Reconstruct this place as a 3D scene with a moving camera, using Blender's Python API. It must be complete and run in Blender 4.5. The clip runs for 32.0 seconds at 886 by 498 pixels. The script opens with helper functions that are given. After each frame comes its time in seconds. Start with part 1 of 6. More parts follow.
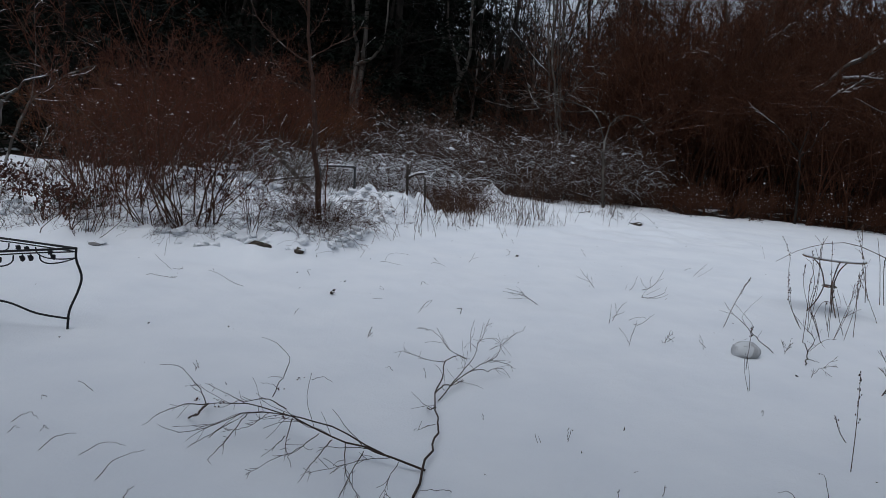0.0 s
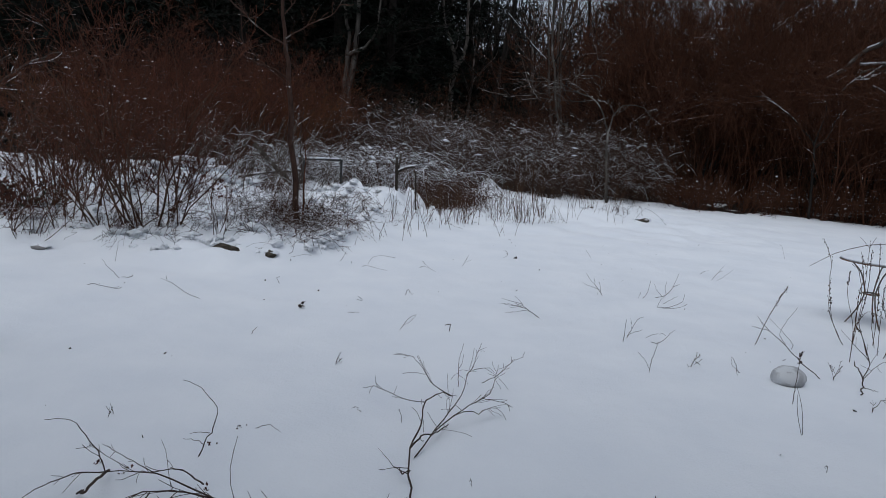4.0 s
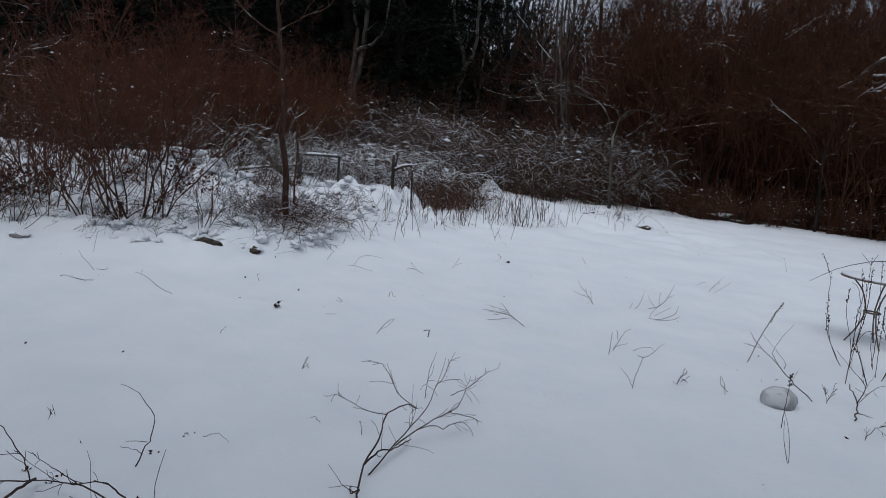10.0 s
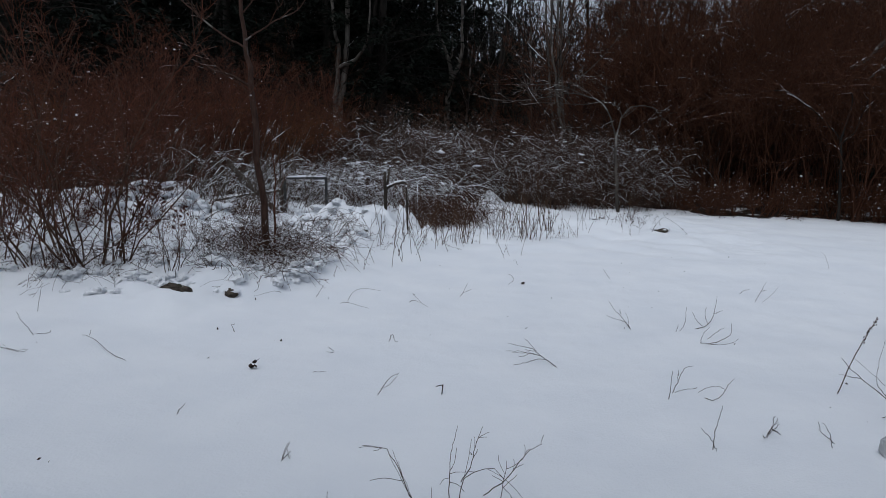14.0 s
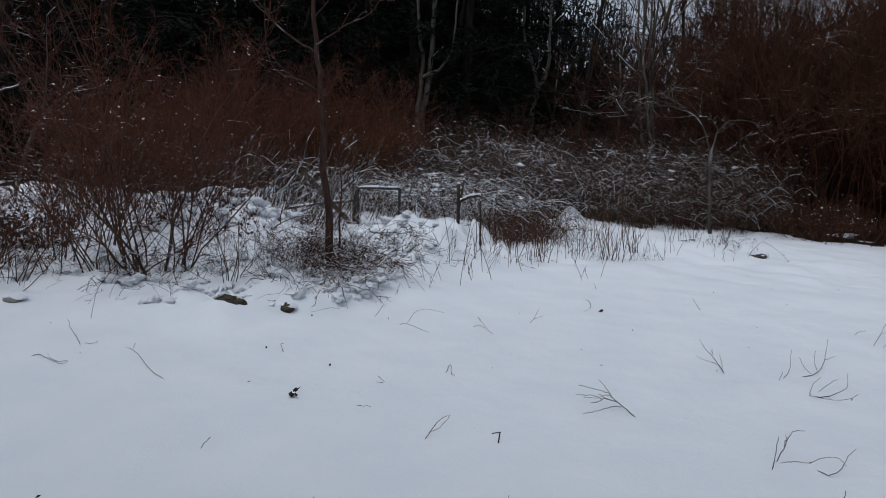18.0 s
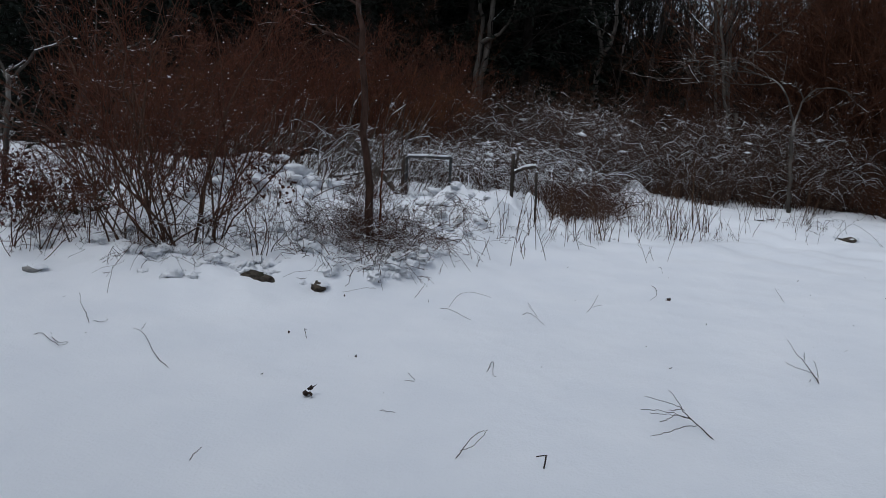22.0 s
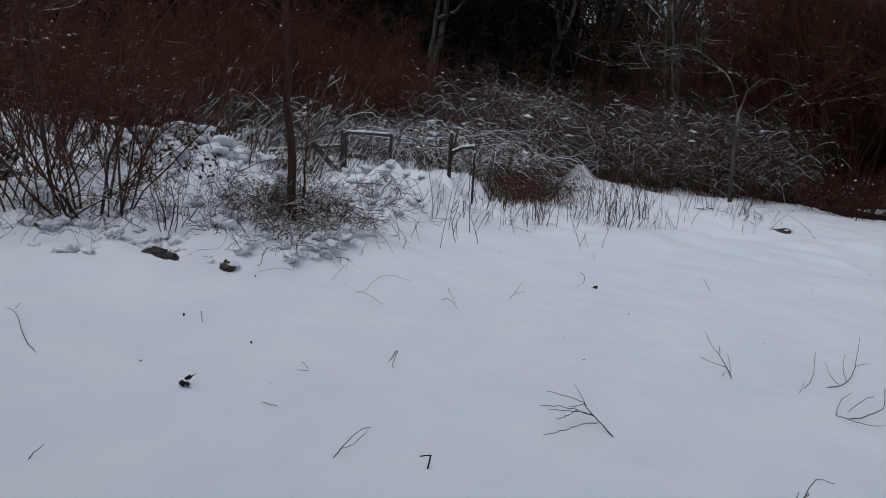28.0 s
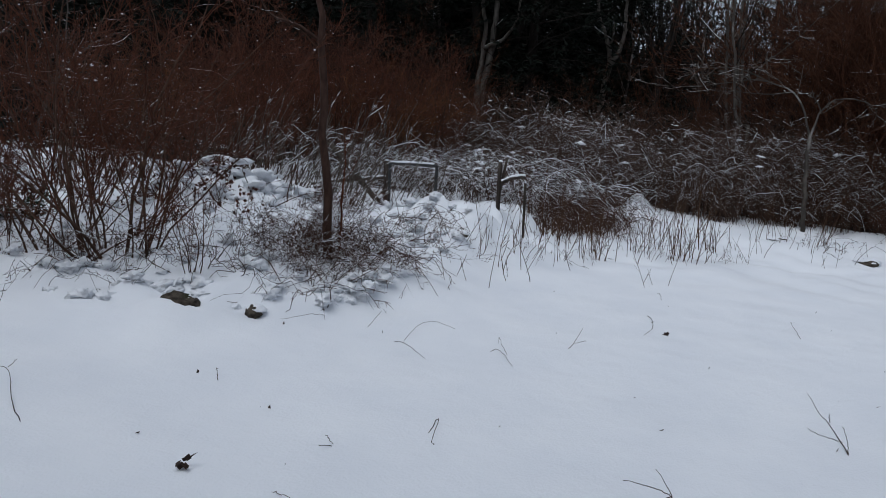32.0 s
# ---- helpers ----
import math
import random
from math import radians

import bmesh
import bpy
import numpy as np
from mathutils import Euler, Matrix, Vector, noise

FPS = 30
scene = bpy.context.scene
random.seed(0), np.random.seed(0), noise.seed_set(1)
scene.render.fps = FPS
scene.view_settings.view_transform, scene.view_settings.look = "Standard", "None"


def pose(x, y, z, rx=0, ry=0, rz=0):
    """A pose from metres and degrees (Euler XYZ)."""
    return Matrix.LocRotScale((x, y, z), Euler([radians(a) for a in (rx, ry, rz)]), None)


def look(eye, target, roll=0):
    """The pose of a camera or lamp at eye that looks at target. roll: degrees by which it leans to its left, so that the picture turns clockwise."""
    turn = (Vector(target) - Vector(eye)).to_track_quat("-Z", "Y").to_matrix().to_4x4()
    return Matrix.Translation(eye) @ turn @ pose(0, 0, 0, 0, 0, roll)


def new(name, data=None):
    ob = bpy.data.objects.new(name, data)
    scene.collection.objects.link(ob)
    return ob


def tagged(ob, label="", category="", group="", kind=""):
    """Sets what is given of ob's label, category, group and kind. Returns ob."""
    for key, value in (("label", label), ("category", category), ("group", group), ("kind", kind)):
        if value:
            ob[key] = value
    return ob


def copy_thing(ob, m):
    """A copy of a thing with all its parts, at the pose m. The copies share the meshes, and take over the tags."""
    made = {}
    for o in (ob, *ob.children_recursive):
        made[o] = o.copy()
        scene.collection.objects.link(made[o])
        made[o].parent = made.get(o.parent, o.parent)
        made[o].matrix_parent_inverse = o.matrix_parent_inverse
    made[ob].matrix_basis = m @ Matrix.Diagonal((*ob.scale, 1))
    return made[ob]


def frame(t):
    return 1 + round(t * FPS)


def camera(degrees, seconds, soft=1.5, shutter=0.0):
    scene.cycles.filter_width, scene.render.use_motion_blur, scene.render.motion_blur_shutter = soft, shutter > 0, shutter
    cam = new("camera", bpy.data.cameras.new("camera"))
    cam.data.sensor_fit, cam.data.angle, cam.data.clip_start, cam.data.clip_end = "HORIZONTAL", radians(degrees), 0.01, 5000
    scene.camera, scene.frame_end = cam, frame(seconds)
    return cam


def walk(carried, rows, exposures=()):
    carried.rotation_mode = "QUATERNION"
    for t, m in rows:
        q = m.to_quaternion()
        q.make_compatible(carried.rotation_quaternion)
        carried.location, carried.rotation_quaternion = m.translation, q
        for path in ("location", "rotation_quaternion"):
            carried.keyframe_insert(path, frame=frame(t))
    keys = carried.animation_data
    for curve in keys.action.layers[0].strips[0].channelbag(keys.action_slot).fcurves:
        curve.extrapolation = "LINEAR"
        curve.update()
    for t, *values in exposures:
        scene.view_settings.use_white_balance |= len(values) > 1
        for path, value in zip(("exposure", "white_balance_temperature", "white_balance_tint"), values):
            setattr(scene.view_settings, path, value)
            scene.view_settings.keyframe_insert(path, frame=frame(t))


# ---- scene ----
cam = camera(66.6, 32.0, soft=0.7)
PATH = [
    (0, (0.2745, 0.4475, 1.4730), (0.0798, 4.3934, 0.8470), 4.54),
    (0.5, (0.1937, 0.6214, 1.4728), (-0.1258, 4.5849, 1.0383), 2.59),
    (1, (0.2505, 0.7486, 1.4644), (-0.0741, 4.6842, 0.8280), 3.57),
    (1.5, (0.3608, 0.8842, 1.4299), (-0.0314, 4.8297, 0.9010), 7.86),
    (2, (0.3892, 0.9942, 1.4557), (-0.1566, 4.8766, 0.6626), 6.03),
    (2.5, (0.3123, 1.2027, 1.4558), (-0.0194, 5.1566, 0.9486), 3.80),
    (3, (0.2712, 1.2911, 1.4325), (-0.1113, 5.2285, 0.8402), 4.14),
    (3.5, (0.2952, 1.3259, 1.4342), (-0.0982, 5.2626, 0.8450), 4.57),
    (4, (0.3247, 1.3336, 1.4351), (0.1398, 5.2742, 0.7738), 4.37),
    (4.5, (0.3218, 1.3250, 1.4454), (0.2777, 5.2677, 0.7718), 3.70),
    (6.5, (0.3065, 1.2907, 1.4427), (0.3776, 5.2382, 0.8005), 4.48),
    (7, (0.3017, 1.2794, 1.4488), (0.3371, 5.2260, 0.7986), 4.11),
    (7.5, (0.2949, 1.2873, 1.4357), (0.3227, 5.2252, 0.7344), 4.02),
    (8, (0.2847, 1.3175, 1.4435), (0.3059, 5.2414, 0.6671), 3.97),
    (8.5, (0.2955, 1.3524, 1.4448), (0.3456, 5.2681, 0.6296), 4.17),
    (9, (0.3163, 1.3937, 1.4398), (0.3727, 5.3059, 0.6080), 3.90),
    (9.5, (0.4415, 1.5094, 1.4499), (0.4319, 5.4516, 0.7723), 6.26),
    (10, (0.4992, 1.5463, 1.4393), (0.2743, 5.4843, 0.7747), 6.17),
    (10.5, (0.4993, 1.6494, 1.4196), (0.3013, 5.5649, 0.6261), 5.33),
    (11, (0.3908, 1.8056, 1.4388), (-0.0030, 5.7428, 0.8530), 3.31),
    (11.5, (0.3823, 1.9029, 1.4103), (0.0123, 5.8156, 0.6661), 2.12),
    (12, (0.4373, 2.0414, 1.4459), (-0.1662, 5.9286, 0.7213), 3.25),
    (12.5, (0.5315, 2.1587, 1.3732), (-0.0149, 6.0614, 0.6874), 6.99),
    (13, (0.5416, 2.3061, 1.4046), (0.1097, 6.2090, 0.6429), 5.98),
    (13.5, (0.4456, 2.4451, 1.4106), (0.2074, 6.4071, 0.9149), 4.69),
    (14, (0.3773, 2.5158, 1.3951), (0.1558, 6.4665, 0.8091), 1.98),
    (14.5, (0.3320, 2.5227, 1.3883), (-0.1843, 6.4206, 0.6536), 4.34),
    (15, (0.3675, 2.5670, 1.3862), (-0.1691, 6.4502, 0.5910), 3.23),
    (15.5, (0.4141, 2.5968, 1.3971), (-0.1341, 6.4891, 0.6561), 2.92),
    (17.5, (0.5588, 2.8530, 1.3836), (-0.1205, 6.7355, 0.7014), 4.04),
    (18, (0.4324, 3.0142, 1.4015), (-0.2655, 6.9156, 0.8614), 3.26),
    (18.5, (0.3805, 3.0782, 1.3788), (-0.3770, 6.9525, 0.7334), 2.79),
    (19, (0.4233, 3.1662, 1.3787), (-0.4165, 7.0055, 0.6345), 3.47),
    (19.5, (0.5577, 3.2772, 1.3586), (-0.3972, 7.1218, 0.8041), 5.85),
    (20, (0.5366, 3.3277, 1.3796), (-0.6915, 7.0625, 0.6428), 3.76),
    (20.5, (0.5137, 3.4605, 1.3766), (-0.4820, 7.2691, 0.6670), 4.18),
    (21, (0.4077, 3.6063, 1.3982), (-0.4246, 7.4767, 0.8262), 3.21),
    (21.5, (0.3331, 3.6484, 1.3748), (-0.5425, 7.4912, 0.6921), 2.98),
    (22, (0.3886, 3.6370, 1.3705), (-0.6181, 7.4380, 0.6364), 3.98),
    (22.5, (0.4330, 3.6475, 1.3850), (-0.3674, 7.5187, 0.7743), 4.04),
    (23, (0.4253, 3.6492, 1.3772), (-0.1975, 7.5567, 0.7911), 4.35),
    (23.5, (0.4138, 3.6560, 1.3671), (-0.1467, 7.5745, 0.7916), 4.54),
    (24, (0.3822, 3.6692, 1.3629), (-0.0948, 7.5941, 0.7569), 4.87),
    (24.5, (0.3693, 3.6980, 1.3584), (-0.0472, 7.6218, 0.7024), 4.50),
    (25, (0.3509, 3.7005, 1.3638), (-0.0983, 7.6273, 0.7487), 4.68),
    (25.5, (0.3543, 3.7109, 1.3568), (-0.1595, 7.6075, 0.6136), 4.45),
    (27.5, (0.5438, 3.9161, 1.3434), (0.0126, 7.8156, 0.6281), 7.73),
    (28, (0.6194, 3.9322, 1.3661), (-0.1347, 7.7721, 0.5372), 6.18),
    (28.5, (0.6373, 3.9385, 1.3633), (-0.1508, 7.7808, 0.5785), 4.45),
    (29, (0.6129, 3.9638, 1.3605), (-0.1829, 7.7999, 0.5534), 4.38),
    (29.5, (0.5875, 3.9659, 1.3381), (-0.5784, 7.6626, 0.3507), 4.44),
    (30, (0.5333, 4.0601, 1.3553), (-0.6753, 7.7767, 0.5030), 3.37),
    (30.5, (0.4019, 4.2277, 1.3348), (-0.7164, 8.0196, 0.7261), 2.48),
    (31, (0.3255, 4.3122, 1.3389), (-0.7768, 8.0881, 0.6122), 1.72),
    (31.5, (0.3923, 4.3848, 1.3391), (-0.8922, 8.1014, 0.6062), 1.99),
    (32, (0.5011, 4.4858, 1.3412), (-0.5559, 8.2820, 0.6548), 5.04),
]
walk(cam, [(t, look(eye, target, roll)) for t, eye, target, roll in PATH], [(t, 0.1 + e, 6150, 9.5) for t, e in ((0, -0.05), (1, 0.05), (2, -0.04), (4, 0.03), (8, -0.08), (10, -0.03), (12, -0.18), (13, -0.12), (14, 0.0), (15, -0.12), (18, -0.02), (20, -0.14), (21, -0.06), (22, -0.06), (24, 0.03), (25, -0.05), (28, -0.22), (29, -0.22), (30, -0.25), (31, -0.02), (32, 0.0))])


# ---- light: a low, thick overcast ----
world = bpy.data.worlds.new("overcast_sky")
scene.world = world
world.use_nodes = True
wn = world.node_tree
sky = wn.nodes.new("ShaderNodeTexSky")
sky.sky_type, sky.sun_disc = "NISHITA", False
sky.sun_elevation, sky.sun_rotation = radians(60), radians(205)
sky.air_density, sky.dust_density, sky.ozone_density = 1.0, 4.0, 1.0
hue = wn.nodes.new("ShaderNodeHueSaturation")
hue.inputs["Saturation"].default_value = 0.6
cloud = wn.nodes.new("ShaderNodeMix")
cloud.data_type = "RGBA"
cloud.inputs[0].default_value = 0.65
cloud.inputs[7].default_value = (3.9, 4.25, 4.75, 1)
wn.links.new(sky.outputs[0], hue.inputs["Color"])
wn.links.new(hue.outputs[0], cloud.inputs[6])
wn.links.new(cloud.outputs[2], wn.nodes["Background"].inputs[0])
wn.nodes["Background"].inputs[1].default_value = 0.097

sun = new("sun", bpy.data.lights.new("sun", "SUN"))
sun.data.energy, sun.data.angle, sun.data.color = 1.0, radians(50), (0.95, 0.98, 1.0)
sun.matrix_world = look((-7, -9, 26), (0, 5, 0))

# ---- materials ----
def material(name, dark, light, scale=20.0, rough=0.85, bump=0.3, fine=90.0, metal=0.0, vary=0.25, island=0.0,
             patch=None, patch_scale=6.0, patch_at=0.55, dust=0.0, stretch=(1, 1, 1)):
    m = bpy.data.materials.new(name)
    m.use_nodes = True
    nt = m.node_tree
    bsdf = nt.nodes["Principled BSDF"]
    node = lambda kind: nt.nodes.new(kind)
    tc, mp = node("ShaderNodeTexCoord"), node("ShaderNodeMapping")
    mp.inputs["Scale"].default_value = stretch
    nt.links.new(tc.outputs["Object"], mp.inputs[0])
    big, small = node("ShaderNodeTexNoise"), node("ShaderNodeTexNoise")
    big.inputs["Scale"].default_value, big.inputs["Detail"].default_value = scale, 5
    small.inputs["Scale"].default_value, small.inputs["Detail"].default_value = fine, 3
    for n in (big, small):
        nt.links.new(mp.outputs[0], n.inputs["Vector"])
    ramp = node("ShaderNodeValToRGB")
    ramp.color_ramp.elements[0].position, ramp.color_ramp.elements[1].position = 0.3, 0.7
    ramp.color_ramp.elements[0].color, ramp.color_ramp.elements[1].color = (*dark, 1), (*light, 1)
    nt.links.new(big.outputs[0], ramp.inputs[0])
    colour = ramp.outputs[0]
    if patch:
        spots, edge, mix = node("ShaderNodeTexNoise"), node("ShaderNodeMapRange"), node("ShaderNodeMix")
        spots.inputs["Scale"].default_value, spots.inputs["Detail"].default_value = patch_scale, 6
        nt.links.new(mp.outputs[0], spots.inputs["Vector"])
        edge.inputs[1].default_value, edge.inputs[2].default_value = patch_at, patch_at + 0.06
        nt.links.new(spots.outputs[0], edge.inputs[0])
        mix.data_type = "RGBA"
        nt.links.new(edge.outputs[0], mix.inputs[0])
        nt.links.new(colour, mix.inputs[6])
        mix.inputs[7].default_value = (*patch, 1)
        colour = mix.outputs[2]
    hsv = node("ShaderNodeHueSaturation")
    geo, info, rng = node("ShaderNodeNewGeometry"), node("ShaderNodeObjectInfo"), node("ShaderNodeMapRange")
    nt.links.new(geo.outputs["Random Per Island"] if island else info.outputs["Random"], rng.inputs[0])
    v = island or vary
    rng.inputs[3].default_value, rng.inputs[4].default_value = 1 - v, 1 + v
    nt.links.new(rng.outputs[0], hsv.inputs["Value"])
    nt.links.new(colour, hsv.inputs["Color"])
    colour = hsv.outputs[0]
    if dust:
        # snow caught on the upper side
        sep, up, spots = node("ShaderNodeSeparateXYZ"), node("ShaderNodeMapRange"), node("ShaderNodeTexNoise")
        spots.inputs["Scale"].default_value = 9.0
        nt.links.new(tc.outputs["Object"], spots.inputs["Vector"])
        nt.links.new(geo.outputs["Normal"], sep.inputs[0])
        add, mix = node("ShaderNodeMath"), node("ShaderNodeMix")
        nt.links.new(sep.outputs[2], add.inputs[0])
        nt.links.new(spots.outputs[0], add.inputs[1])
        up.inputs[1].default_value, up.inputs[2].default_value = 1.5 - dust, 1.75 - dust
        nt.links.new(add.outputs[0], up.inputs[0])
        mix.data_type = "RGBA"
        nt.links.new(up.outputs[0], mix.inputs[0])
        nt.links.new(colour, mix.inputs[6])
        mix.inputs[7].default_value = (0.78, 0.8, 0.83, 1)
        colour = mix.outputs[2]
    nt.links.new(colour, bsdf.inputs["Base Color"])
    bsdf.inputs["Roughness"].default_value, bsdf.inputs["Metallic"].default_value = rough, metal
    bsdf.inputs["Specular IOR Level"].default_value = 0.5 if metal else 0.15
    b = node("ShaderNodeBump")
    b.inputs["Strength"].default_value, b.inputs["Distance"].default_value = bump, 0.004
    nt.links.new(small.outputs[0], b.inputs["Height"])
    nt.links.new(b.outputs[0], bsdf.inputs["Normal"])
    return m


def snow_material(name, lumps):
    m = bpy.data.materials.new(name)
    m.use_nodes = True
    nt = m.node_tree
    bsdf = nt.nodes["Principled BSDF"]
    tc = nt.nodes.new("ShaderNodeTexCoord")
    heights = []
    for scale, detail in ((lumps, 4), (70.0, 3), (420.0, 2)):
        n = nt.nodes.new("ShaderNodeTexNoise")
        n.inputs["Scale"].default_value, n.inputs["Detail"].default_value = scale, detail
        nt.links.new(tc.outputs["Object"], n.inputs["Vector"])
        heights.append(n.outputs[0])
    ramp = nt.nodes.new("ShaderNodeValToRGB")
    ramp.color_ramp.elements[0].color, ramp.color_ramp.elements[1].color = (0.72, 0.75, 0.805, 1), (0.87, 0.885, 0.91, 1)
    nt.links.new(heights[0], ramp.inputs[0])
    nt.links.new(ramp.outputs[0], bsdf.inputs["Base Color"])
    normal = None
    for h, dist, strength in zip(heights, (0.05, 0.006, 0.0012), (0.7, 0.5, 0.5)):
        b = nt.nodes.new("ShaderNodeBump")
        b.inputs["Strength"].default_value, b.inputs["Distance"].default_value = strength, dist
        nt.links.new(h, b.inputs["Height"])
        if normal:
            nt.links.new(normal, b.inputs["Normal"])
        normal = b.outputs[0]
    nt.links.new(normal, bsdf.inputs["Normal"])
    bsdf.inputs["Roughness"].default_value = 0.6
    bsdf.inputs["Specular IOR Level"].default_value = 0.25
    return m


SNOW = snow_material("snow", 1.7)
SNOW_CLUMP = snow_material("snow_clump", 9.0)
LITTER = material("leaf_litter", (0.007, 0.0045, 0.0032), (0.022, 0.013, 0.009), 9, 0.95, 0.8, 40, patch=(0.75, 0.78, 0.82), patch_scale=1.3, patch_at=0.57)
TWIG = material("brown_twig", (0.028, 0.013, 0.008), (0.085, 0.042, 0.028), 30, 0.8, island=0.4, dust=0.1)
RED_TWIG = material("red_brown_twig", (0.041, 0.0124, 0.0064), (0.11, 0.039, 0.021), 30, 0.75, island=0.4, dust=0.04)
OCHRE_TWIG = material("ochre_twig", (0.058, 0.021, 0.0085), (0.135, 0.056, 0.023), 30, 0.75, island=0.35, dust=0.05)
THICKET = material("thicket_twig", (0.031, 0.0118, 0.006), (0.085, 0.034, 0.0175), 30, 0.85, island=0.4, dust=0.05)
CANE = material("bramble_cane", (0.034, 0.019, 0.0135), (0.1, 0.06, 0.044), 30, 0.75, island=0.4, dust=0.25)
STALK = material("dry_stalk", (0.034, 0.018, 0.011), (0.105, 0.06, 0.036), 40, 0.85, island=0.4)
GREY_TWIG = material("grey_twig", (0.05, 0.04, 0.033), (0.13, 0.11, 0.095), 30, 0.85, island=0.35, dust=0.15)
STEM_BARK = material("brown_stem_bark", (0.034, 0.018, 0.012), (0.105, 0.06, 0.041), 18, 0.8, 0.6, 60, island=0.3, stretch=(1, 1, 0.4))
DARK_BARK = material("dark_wet_bark", (0.025, 0.017, 0.014), (0.074, 0.052, 0.043), 25, 0.75, 0.7, 60, island=0.3, stretch=(1, 1, 0.3))
RED_BARK = material("red_brown_bark", (0.026, 0.013, 0.009), (0.07, 0.038, 0.028), 22, 0.75, 0.7, 70, patch=(0.15, 0.14, 0.13), patch_scale=5, patch_at=0.6, stretch=(1, 1, 0.4))
GREY_BARK = material("grey_bark", (0.03, 0.026, 0.023), (0.09, 0.08, 0.07), 7, 0.9, 0.8, 40, island=0.15, patch=(0.2, 0.19, 0.18), patch_scale=4, patch_at=0.6, stretch=(1, 1, 0.35))
PALE_BARK = material("pale_bark", (0.05, 0.043, 0.038), (0.15, 0.135, 0.12), 6, 0.9, 0.8, 40, island=0.15, dust=0.3, stretch=(1, 1, 0.4))
# near-black bark: the gloom of the wood is put into its colour
WOOD_SHADE_BARK = material("wood_shade_bark", (0.008, 0.0065, 0.0055), (0.026, 0.022, 0.019), 6, 0.9, 0.8, 30, island=0.3, stretch=(1, 1, 0.3))
# green taken almost to black, with the shade between boughs in the colour
SHADE_NEEDLES = material("shade_dark_needles", (0.003, 0.005, 0.0034), (0.0065, 0.0105, 0.0065), 3, 0.8, island=0.3)
BUSH_NEEDLES = material("bush_needles", (0.008, 0.017, 0.008), (0.028, 0.05, 0.026), 6, 0.7, island=0.5)
DEAD_LEAF = material("dead_leaf", (0.028, 0.0105, 0.008), (0.08, 0.029, 0.02), 15, 0.7, island=0.5)
ROCK = material("mossy_rock", (0.012, 0.0095, 0.0075), (0.12, 0.1, 0.08), 26, 0.9, 1.0, 60, patch=(0.03, 0.032, 0.016), patch_scale=7, patch_at=0.56)
IRON = material("black_iron", (0.005, 0.005, 0.006), (0.012, 0.012, 0.015), 25, 0.55, 0.25, 120, metal=0.4, patch=(0.06, 0.03, 0.018), patch_scale=18, patch_at=0.7)
RUST = material("rusted_iron", (0.08, 0.064, 0.056), (0.22, 0.19, 0.17), 30, 0.75, 0.5, 150, metal=0.25, patch=(0.14, 0.055, 0.025), patch_scale=20, patch_at=0.56)
GALV = material("dull_galvanised_steel", (0.032, 0.032, 0.034), (0.075, 0.076, 0.078), 15, 0.6, 0.3, 90, metal=0.5)
GREY_WOOD = material("weathered_wood", (0.025, 0.02, 0.017), (0.08, 0.066, 0.056), 14, 0.9, 0.8, 60, stretch=(1, 1, 0.12), patch=(0.03, 0.025, 0.02), patch_scale=10, patch_at=0.63)
STONE = material("grey_stone", (0.10, 0.10, 0.10), (0.24, 0.235, 0.23), 12, 0.9, 0.7, 70)

# ---- helpers for shapes ----
def mesh_from(name, verts, quads, smooth=True):
    verts, quads = np.asarray(verts, dtype=np.float32), np.asarray(quads, dtype=np.int32)
    me = bpy.data.meshes.new(name)
    me.vertices.add(len(verts))
    me.vertices.foreach_set("co", verts.ravel())
    me.loops.add(quads.size)
    me.loops.foreach_set("vertex_index", quads.ravel())
    me.polygons.add(len(quads))
    me.polygons.foreach_set("loop_start", np.arange(0, quads.size, quads.shape[1], dtype=np.int32))
    me.polygons.foreach_set("use_smooth", np.full(len(quads), smooth))
    me.update(calc_edges=True)
    return me


def thing(name, label, category, group="", kind=""):
    return tagged(new(name), label, category, group, kind)


def part(name, shape, mat, parent, label="", kind=""):
    if isinstance(shape, bmesh.types.BMesh):
        me = bpy.data.meshes.new(name)
        shape.to_mesh(me)
        shape.free()
        me.polygons.foreach_set("use_smooth", np.full(len(me.polygons), True))
    else:
        me = shape
    me.materials.append(mat)
    ob = new(name, me)
    ob.parent = parent
    if label:
        ob["label"] = label
    if kind:
        ob["kind"] = kind
    return ob


def skin(sets, sides=3, name="strands"):
    """One mesh of tapered tubes round polylines: sets of (points N x K x 3, radii N x K)."""
    verts, quads, off = [], [], 0
    turn = 2 * np.pi * np.arange(sides) / sides + 0.5
    for p, r in sets:
        n, k, _ = p.shape
        if n == 0:
            continue
        t = np.gradient(p, axis=1)
        t /= np.linalg.norm(t, axis=2, keepdims=True) + 1e-9
        mean = np.abs(t.mean(axis=1))
        ref = np.where(mean[:, 2:3] > 0.75, np.array([[1.0, 0.2, 0]]), np.array([[0, 0, 1.0]]))[:, None, :]
        a = np.cross(t, ref)
        a /= np.linalg.norm(a, axis=2, keepdims=True) + 1e-9
        b = np.cross(t, a)
        ring = p[:, :, None] + r[:, :, None, None] * (np.cos(turn)[:, None] * a[:, :, None] + np.sin(turn)[:, None] * b[:, :, None])
        verts.append(ring.reshape(-1, 3))
        i = off + np.arange(n * k * sides).reshape(n, k, sides)
        lo, hi = i[:, :-1], i[:, 1:]
        quads.append(np.stack([lo, np.roll(lo, -1, 2), np.roll(hi, -1, 2), hi], -1).reshape(-1, 4))
        off += n * k * sides
    return mesh_from(name, np.concatenate(verts), np.concatenate(quads))


